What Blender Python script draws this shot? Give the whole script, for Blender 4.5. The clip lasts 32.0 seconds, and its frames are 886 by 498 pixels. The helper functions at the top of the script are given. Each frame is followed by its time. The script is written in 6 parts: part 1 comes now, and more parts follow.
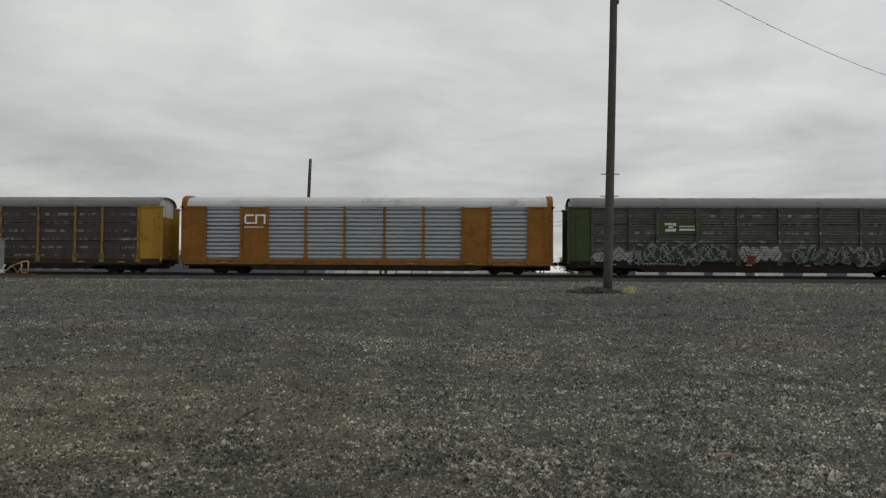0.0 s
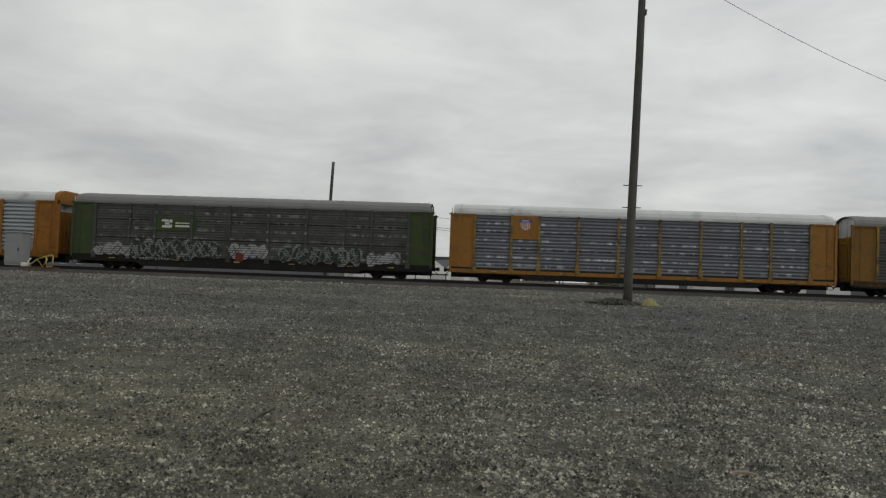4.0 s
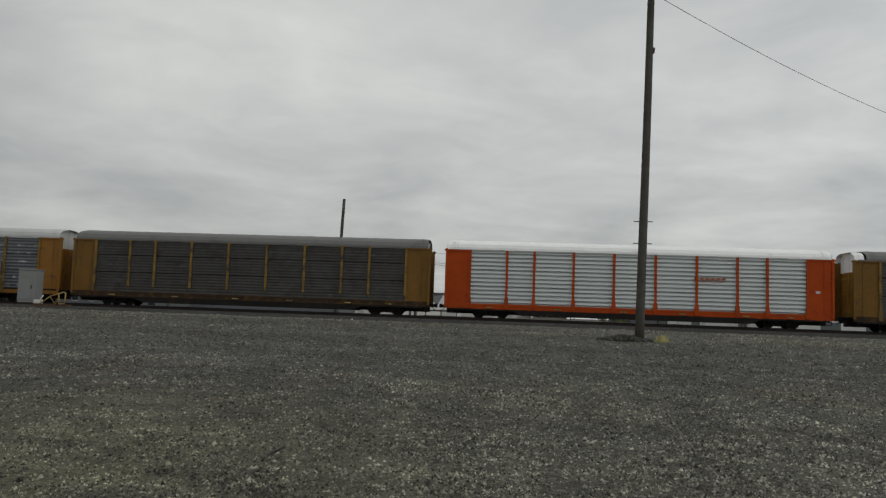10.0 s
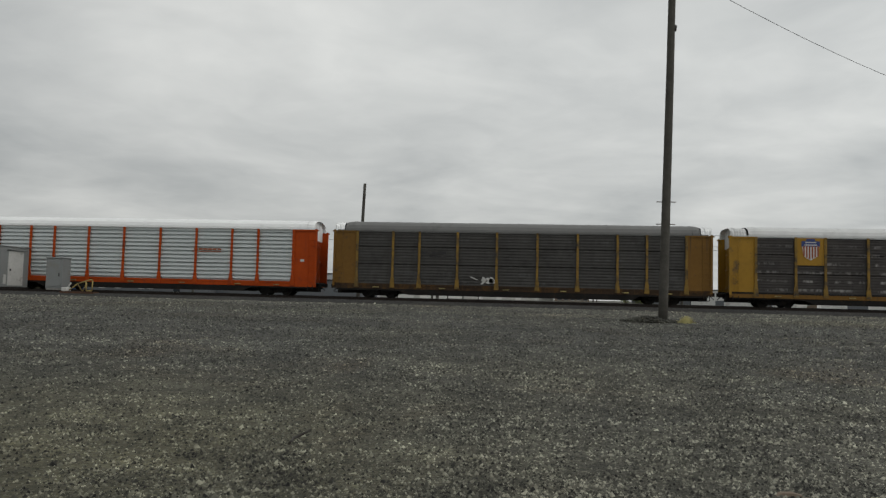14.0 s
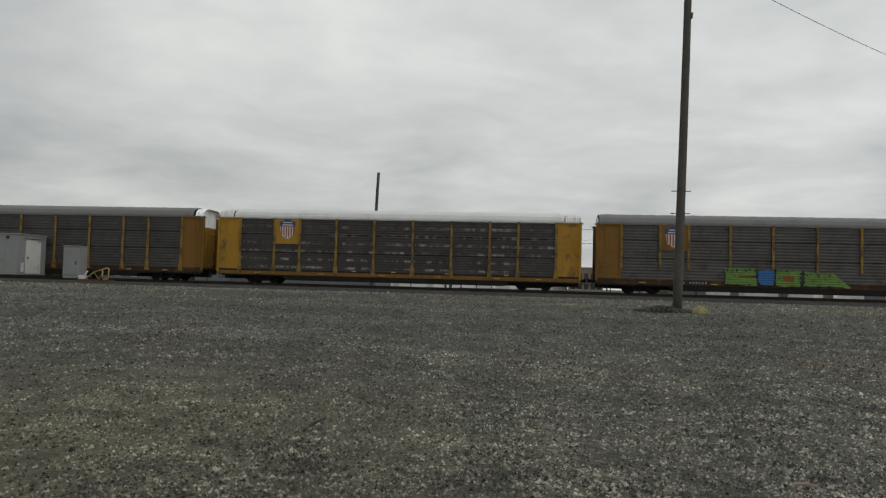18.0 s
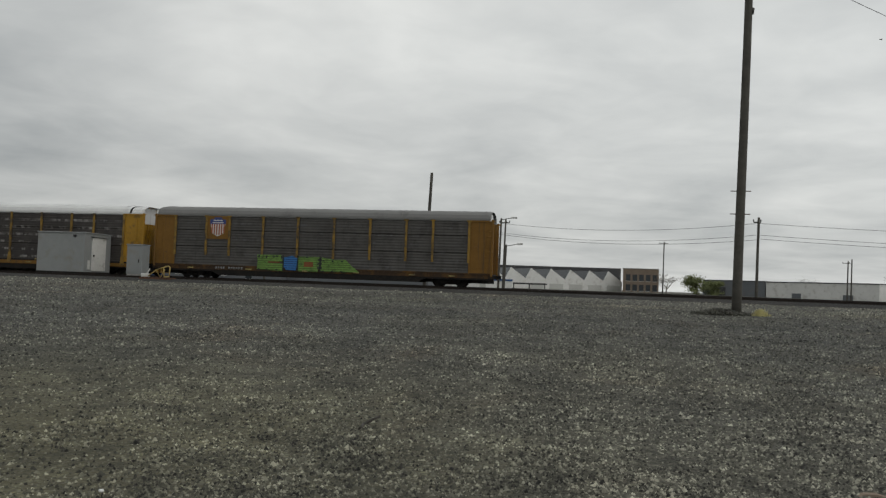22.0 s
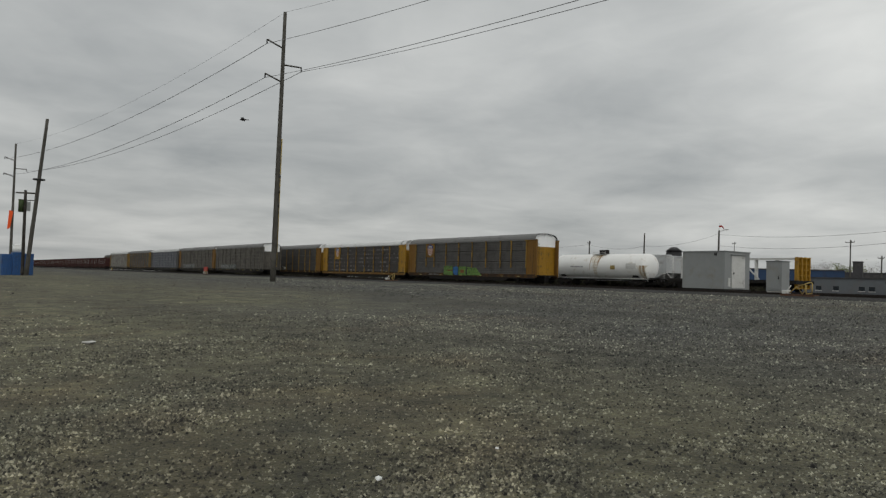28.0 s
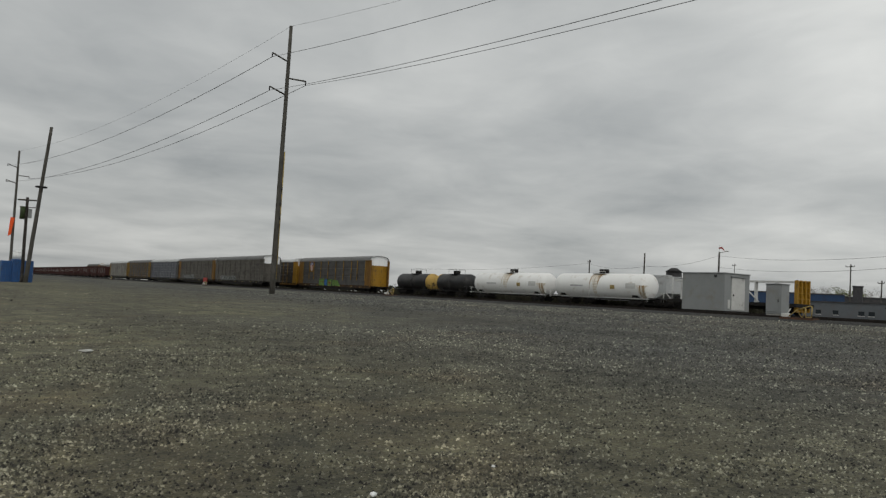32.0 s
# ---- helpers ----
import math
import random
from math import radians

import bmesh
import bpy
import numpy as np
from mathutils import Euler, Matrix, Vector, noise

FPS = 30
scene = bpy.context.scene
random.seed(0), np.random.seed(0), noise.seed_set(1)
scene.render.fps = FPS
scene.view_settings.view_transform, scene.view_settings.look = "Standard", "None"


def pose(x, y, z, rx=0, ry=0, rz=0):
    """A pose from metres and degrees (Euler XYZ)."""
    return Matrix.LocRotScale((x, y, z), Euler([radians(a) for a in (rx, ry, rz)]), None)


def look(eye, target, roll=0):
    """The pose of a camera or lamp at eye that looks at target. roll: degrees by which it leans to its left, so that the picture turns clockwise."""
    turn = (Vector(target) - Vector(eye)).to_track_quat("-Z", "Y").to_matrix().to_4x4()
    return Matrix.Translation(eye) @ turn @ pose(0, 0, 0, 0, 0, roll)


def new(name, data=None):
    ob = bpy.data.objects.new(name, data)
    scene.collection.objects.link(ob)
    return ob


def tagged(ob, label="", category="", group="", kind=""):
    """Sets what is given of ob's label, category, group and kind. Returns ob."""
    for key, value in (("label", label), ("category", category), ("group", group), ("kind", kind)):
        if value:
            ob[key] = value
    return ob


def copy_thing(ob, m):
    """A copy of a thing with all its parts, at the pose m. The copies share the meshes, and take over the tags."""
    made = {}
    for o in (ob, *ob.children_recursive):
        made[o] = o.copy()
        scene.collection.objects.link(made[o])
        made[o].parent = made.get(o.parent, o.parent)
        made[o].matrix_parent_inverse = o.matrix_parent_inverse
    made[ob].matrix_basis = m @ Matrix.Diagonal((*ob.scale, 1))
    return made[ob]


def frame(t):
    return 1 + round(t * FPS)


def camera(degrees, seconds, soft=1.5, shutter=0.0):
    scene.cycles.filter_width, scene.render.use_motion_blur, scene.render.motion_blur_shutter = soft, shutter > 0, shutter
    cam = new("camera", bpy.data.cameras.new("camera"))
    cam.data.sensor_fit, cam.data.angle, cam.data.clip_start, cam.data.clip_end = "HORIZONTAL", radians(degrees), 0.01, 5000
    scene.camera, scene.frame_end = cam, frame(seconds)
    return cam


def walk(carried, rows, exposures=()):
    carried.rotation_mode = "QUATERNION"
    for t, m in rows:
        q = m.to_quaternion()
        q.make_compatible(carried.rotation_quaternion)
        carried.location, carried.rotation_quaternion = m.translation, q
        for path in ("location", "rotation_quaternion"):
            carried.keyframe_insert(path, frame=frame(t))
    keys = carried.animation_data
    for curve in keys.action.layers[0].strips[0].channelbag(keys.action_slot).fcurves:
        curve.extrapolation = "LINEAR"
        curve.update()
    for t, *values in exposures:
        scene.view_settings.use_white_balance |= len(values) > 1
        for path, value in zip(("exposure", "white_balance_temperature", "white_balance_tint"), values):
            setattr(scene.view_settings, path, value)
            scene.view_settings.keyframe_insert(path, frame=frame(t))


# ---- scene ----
# ---- camera: seconds, turn to the left, tilt up, lean (degrees) ----
cam = camera(60.04, 32.0, soft=1.3)
EYE_Z, ARM = 1.642, 0.354
TURNS = [
    (0, 2.47, 1.70, 0.34), (0.5, 2.67, 1.87, 0.51), (1, 3.13, 2.20, 0.46), (1.5, 3.38, 2.45, 0.66), (2, 3.48, 2.41, 0.08),
    (2.5, 3.63, 2.09, 1.23), (3, 3.82, 1.13, 1.16), (3.5, 3.91, 1.66, 2.13), (5.5, 3.99, 2.51, 1.87), (6, 3.78, 2.36, 1.69),
    (6.5, 3.64, 2.12, 1.89), (7, 3.63, 2.84, 2.60), (7.5, 3.50, 3.62, 2.07), (8, 3.18, 3.81, 1.67), (8.5, 3.29, 4.25, 2.17),
    (9, 3.52, 4.40, 2.12), (9.5, 3.88, 4.82, 1.05), (10, 4.82, 4.84, 2.04), (10.5, 5.45, 4.60, 2.46), (11, 8.40, 3.80, 2.04),
    (11.5, 8.33, 2.96, 3.15), (12, 6.80, 2.31, 4.07), (12.5, 6.91, 4.39, 3.09), (13, 7.17, 3.79, 3.12), (13.5, 6.29, 3.26, 0.87),
    (14, 6.37, 3.55, 1.44), (14.5, 6.42, 3.50, 2.04), (16.5, 6.93, 3.15, 1.44), (17, 7.08, 2.81, 1.29), (17.5, 7.37, 2.73, 1.29),
    (18, 7.35, 2.71, 1.59), (18.5, 7.51, 3.13, 1.45), (19, 7.32, 2.81, 1.28), (19.5, 7.19, 2.30, 1.27), (20, 7.52, 2.35, 1.66),
    (20.5, 7.70, 2.32, 1.61), (21, 8.47, 2.56, 1.81), (21.5, 8.30, 2.64, 1.47), (22, 11.28, 2.59, 2.05), (22.5, 20.47, 2.62, 1.91),
    (23, 29.61, 2.78, 0.19), (23.5, 38.40, 2.53, 1.01), (24, 47.26, 2.66, 1.91), (24.5, 53.84, 2.62, 0.94),
    (25, 55.99, 2.82, 0.89), (25.5, 55.67, 2.94, 0.95), (27.5, 55.91, 2.14, 1.65), (28, 56.31, 2.26, 1.77),
    (28.5, 56.33, 2.26, 1.65), (29, 56.41, 2.32, 2.25), (29.5, 56.44, 2.00, 1.87), (30, 56.68, 1.76, 2.19),
    (30.5, 56.24, 2.09, 2.07), (31, 56.04, 2.24, 2.09), (31.5, 56.45, 2.71, 2.83), (32, 56.37, 3.44, 2.98),
]


def held(turn, tilt, lean):
    """The camera, held at arm's length from the body that turns with it."""
    a, b = radians(turn), radians(tilt)
    eye = Vector((-ARM * math.sin(a), ARM * math.cos(a), EYE_Z))
    ahead = Vector((-math.sin(a) * math.cos(b), math.cos(a) * math.cos(b), math.sin(b)))
    return look(eye, eye + ahead, lean)


walk(cam, [(t, held(a, b, c)) for t, a, b, c in TURNS], [(0.0, 0.0), (3.0, 0.04), (6.0, 0.1), (8.0, 0.04), (9.0, -0.05), (10.0, -0.15), (11.0, -0.08), (12.0, 0.08), (13.0, 0.02), (14.0, -0.02), (17.0, 0.05), (22.0, 0.06), (25.0, 0.05), (32.0, 0.05)])

# ---- world and sun ----
SUN_TURN, SUN_HEIGHT = radians(115), radians(50)
world = bpy.data.worlds.new("overcast")
scene.world = world
world.use_nodes = True
wn, wl = world.node_tree.nodes, world.node_tree.links
wn.clear()
w_out = wn.new("ShaderNodeOutputWorld")
w_bg = wn.new("ShaderNodeBackground")
w_sky = wn.new("ShaderNodeTexSky")
w_sky.sky_type = "NISHITA"
w_sky.sun_disc = False
w_sky.sun_elevation, w_sky.sun_rotation = SUN_HEIGHT, SUN_TURN
w_sky.air_density, w_sky.dust_density = 1.0, 4.0
w_co = wn.new("ShaderNodeTexCoord")
w_sep = wn.new("ShaderNodeSeparateXYZ")
wl.new(w_co.outputs["Generated"], w_sep.inputs[0])


def wmath(op, a, b=None):
    n = wn.new("ShaderNodeMath")
    n.operation = op
    for i, v in enumerate((a, b)):
        if v is None:
            continue
        if isinstance(v, (int, float)):
            n.inputs[i].default_value = v
        else:
            wl.new(v, n.inputs[i])
    return n.outputs[0]


# a flat layer of cloud, seen in perspective
w_h = wmath("ADD", wmath("MAXIMUM", w_sep.outputs["Z"], 0.0), 0.13)
w_cx = wmath("DIVIDE", w_sep.outputs["X"], w_h)
w_cy = wmath("DIVIDE", w_sep.outputs["Y"], w_h)
w_com = wn.new("ShaderNodeCombineXYZ")
wl.new(w_cx, w_com.inputs[0])
wl.new(w_cy, w_com.inputs[1])


def wnoise(scale, detail, rough, seed, warp=0.0):
    n = wn.new("ShaderNodeTexNoise")
    n.noise_dimensions = "4D"
    n.inputs["W"].default_value = seed
    n.inputs["Scale"].default_value = scale
    n.inputs["Detail"].default_value = detail
    n.inputs["Roughness"].default_value = rough
    n.inputs["Distortion"].default_value = warp
    wl.new(w_com.outputs[0], n.inputs["Vector"])
    return n.outputs["Fac"]


w_big = wnoise(0.42, 3.0, 0.5, 1.3, 0.4)
w_mid = wnoise(1.3, 4.0, 0.5, 4.1, 0.6)
w_fine = wnoise(4.2, 5.0, 0.6, 7.7, 0.8)
w_mix = wmath("ADD", wmath("ADD", wmath("MULTIPLY", w_big, 0.54), wmath("MULTIPLY", w_mid, 0.37)), wmath("MULTIPLY", w_fine, 0.09))
w_ramp = wn.new("ShaderNodeValToRGB")
w_ramp.color_ramp.elements[0].position, w_ramp.color_ramp.elements[1].position = 0.36, 0.66
w_ramp.color_ramp.elements[0].color = (0.425, 0.445, 0.446, 1)
w_ramp.color_ramp.elements[1].color = (0.86, 0.868, 0.838, 1)
wl.new(w_mix, w_ramp.inputs[0])
# the cloud is brighter on the side where the sun stands behind it
w_glow = wmath("POWER", 2.0, wmath("MULTIPLY", w_sep.outputs["X"], 0.36))
w_lit = wn.new("ShaderNodeVectorMath")
w_lit.operation = "SCALE"
wl.new(w_ramp.outputs[0], w_lit.inputs[0])
w_low = wmath("ADD", 0.87, wmath("MULTIPLY", wmath("MINIMUM", wmath("MAXIMUM", w_sep.outputs["Z"], 0.0), 0.3), 0.47))
wl.new(wmath("MULTIPLY", w_glow, w_low), w_lit.inputs["Scale"])
w_tint = wn.new("ShaderNodeMix")
w_tint.data_type = "RGBA"
w_tint.inputs["Factor"].default_value = 0.94
w_sc = wn.new("ShaderNodeVectorMath")
w_sc.operation = "SCALE"
w_sc.inputs["Scale"].default_value = 0.10
wl.new(w_sky.outputs[0], w_sc.inputs[0])
wl.new(w_sc.outputs[0], w_tint.inputs["A"])
wl.new(w_lit.outputs[0], w_tint.inputs["B"])
wl.new(w_tint.outputs["Result"], w_bg.inputs["Color"])
w_bg.inputs["Strength"].default_value = 1.0
wl.new(w_bg.outputs[0], w_out.inputs[0])

sun = bpy.data.lights.new("sun", "SUN")
sun.energy, sun.angle, sun.color = 0.5, radians(30), (1.0, 0.97, 0.92)
sun_ob = new("sun", sun)
sun_ob.matrix_world = look((math.sin(SUN_TURN) * 60, math.cos(SUN_TURN) * 60, 70), (0, 0, 0))
scene.view_settings.exposure = 0.0


# ---- materials ----
def material(name, base, rough=0.7, metal=0.0, vary=0.25, grain=6.0, dirt=None, dirt_amount=0.0, dirt_scale=1.2,
             bump=0.0, bump_scale=40.0, streak=0.0, coord="Object", per_piece=0.0, pale_dashes=None, ribs=None):
    """A painted, wooden or metal surface: base colour, variation at two scales, dirt patches, streaks and fine relief."""
    m = bpy.data.materials.new(name)
    m.use_nodes = True
    n, l = m.node_tree.nodes, m.node_tree.links
    bsdf = n["Principled BSDF"]
    bsdf.inputs["Roughness"].default_value = rough
    bsdf.inputs["Metallic"].default_value = metal
    bsdf.inputs["Specular IOR Level"].default_value = 0.22 if rough > 0.63 else 0.36
    co = n.new("ShaderNodeTexCoord").outputs[coord]
    own = n.new("ShaderNodeObjectInfo")
    shift = n.new("ShaderNodeVectorMath")
    shift.operation = "SCALE"
    shift.inputs[0].default_value = (71.0, 43.0, 0.0)
    l.new(own.outputs["Random"], shift.inputs["Scale"])
    moved = n.new("ShaderNodeVectorMath")
    l.new(co, moved.inputs[0])
    l.new(shift.outputs[0], moved.inputs[1])
    plain_co, co = co, moved.outputs[0]

    def tex(scale, detail=5.0, stretch=None):
        t = n.new("ShaderNodeTexNoise")
        t.inputs["Scale"].default_value = scale
        t.inputs["Detail"].default_value = detail
        t.inputs["Roughness"].default_value = 0.6
        if stretch:
            mp = n.new("ShaderNodeMapping")
            mp.inputs["Scale"].default_value = stretch
            l.new(co, mp.inputs["Vector"])
            l.new(mp.outputs[0], t.inputs["Vector"])
        else:
            l.new(co, t.inputs["Vector"])
        return t.outputs["Fac"]

    def mix(a, b, fac, blend="MIX"):
        x = n.new("ShaderNodeMix")
        x.data_type, x.blend_type = "RGBA", blend
        for key, v in (("A", a), ("B", b), ("Factor", fac)):
            if isinstance(v, (tuple, float, int)):
                x.inputs[key].default_value = (*v, 1) if isinstance(v, tuple) else v
            else:
                l.new(v, x.inputs[key])
        return x.outputs["Result"]

    def ramp(v, lo, hi):
        r = n.new("ShaderNodeMapRange")
        r.inputs["From Min"].default_value, r.inputs["From Max"].default_value = lo, hi
        l.new(v, r.inputs["Value"])
        return r.outputs["Result"]

    lo = tuple(c * (1 - vary) for c in base)
    hi = tuple(min(1.0, c * (1 + vary)) for c in base)
    col = mix(lo, hi, ramp(tex(grain), 0.3, 0.7))
    col = mix(col, mix(lo, hi, ramp(tex(grain * 0.13), 0.35, 0.65)), 0.5)
    if per_piece:
        info = n.new("ShaderNodeObjectInfo")
        tone = n.new("ShaderNodeMapRange")
        tone.inputs["To Min"].default_value, tone.inputs["To Max"].default_value = 1 - per_piece, 1 + per_piece
        l.new(info.outputs["Random"], tone.inputs["Value"])
        sc = n.new("ShaderNodeVectorMath")
        sc.operation = "SCALE"
        l.new(col, sc.inputs[0])
        l.new(tone.outputs[0], sc.inputs["Scale"])
        col = sc.outputs[0]
    if dirt:
        f = ramp(tex(dirt_scale, 7.0), 0.62 - 0.4 * dirt_amount, 0.78 - 0.25 * dirt_amount)
        col = mix(col, dirt, f)
    if streak:
        f = ramp(tex(1.0, 6.0, (3.5, 3.5, 0.22)), 0.66 - 0.25 * streak, 0.9 - 0.2 * streak)
        col = mix(col, dirt or tuple(c * 0.3 for c in base), f)
    # Rows of pale dashes: scuffs, and light leaking through perforations painted in.
    if pale_dashes:
        f = ramp(tex(1.0, 3.0, (2.5, 2.5, 1.3)), 0.47, 0.66)
        z = n.new("ShaderNodeSeparateXYZ")
        l.new(plain_co, z.inputs[0])
        wave = n.new("ShaderNodeMath")
        wave.operation = "SINE"
        turn = n.new("ShaderNodeMath")
        turn.operation = "MULTIPLY_ADD"
        l.new(z.outputs["Z"], turn.inputs[0])
        turn.inputs[1].default_value, turn.inputs[2].default_value = 2 * math.pi / 0.61, 1.0
        l.new(turn.outputs[0], wave.inputs[0])
        rows = ramp(wave.outputs[0], 0.35, 0.8)
        patch = ramp(tex(0.45, 2.0), 0.38, 0.6)
        k2 = n.new("ShaderNodeMath")
        k2.operation = "MULTIPLY"
        l.new(rows, k2.inputs[0])
        l.new(patch, k2.inputs[1])
        g = k2.outputs[0]
        k = n.new("ShaderNodeMath")
        k.operation = "MULTIPLY"
        l.new(f, k.inputs[0])
        l.new(g, k.inputs[1])
        col = mix(col, pale_dashes, k.outputs[0])
    # Dark level lines imitate the shade in the sheet's folds; noise frays them.
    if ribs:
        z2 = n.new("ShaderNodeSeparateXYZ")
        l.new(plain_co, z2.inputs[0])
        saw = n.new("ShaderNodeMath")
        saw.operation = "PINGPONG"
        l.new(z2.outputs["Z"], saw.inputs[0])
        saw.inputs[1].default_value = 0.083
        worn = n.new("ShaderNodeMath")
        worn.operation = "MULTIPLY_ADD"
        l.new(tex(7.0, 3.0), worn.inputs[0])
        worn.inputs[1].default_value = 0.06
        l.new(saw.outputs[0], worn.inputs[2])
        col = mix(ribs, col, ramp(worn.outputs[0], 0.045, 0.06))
    l.new(col, bsdf.inputs["Base Color"])
    if bump:
        b = n.new("ShaderNodeBump")
        b.inputs["Strength"].default_value = bump
        b.inputs["Distance"].default_value = 0.02
        l.new(tex(bump_scale, 4.0), b.inputs["Height"])
        l.new(b.outputs[0], bsdf.inputs["Normal"])
    return m


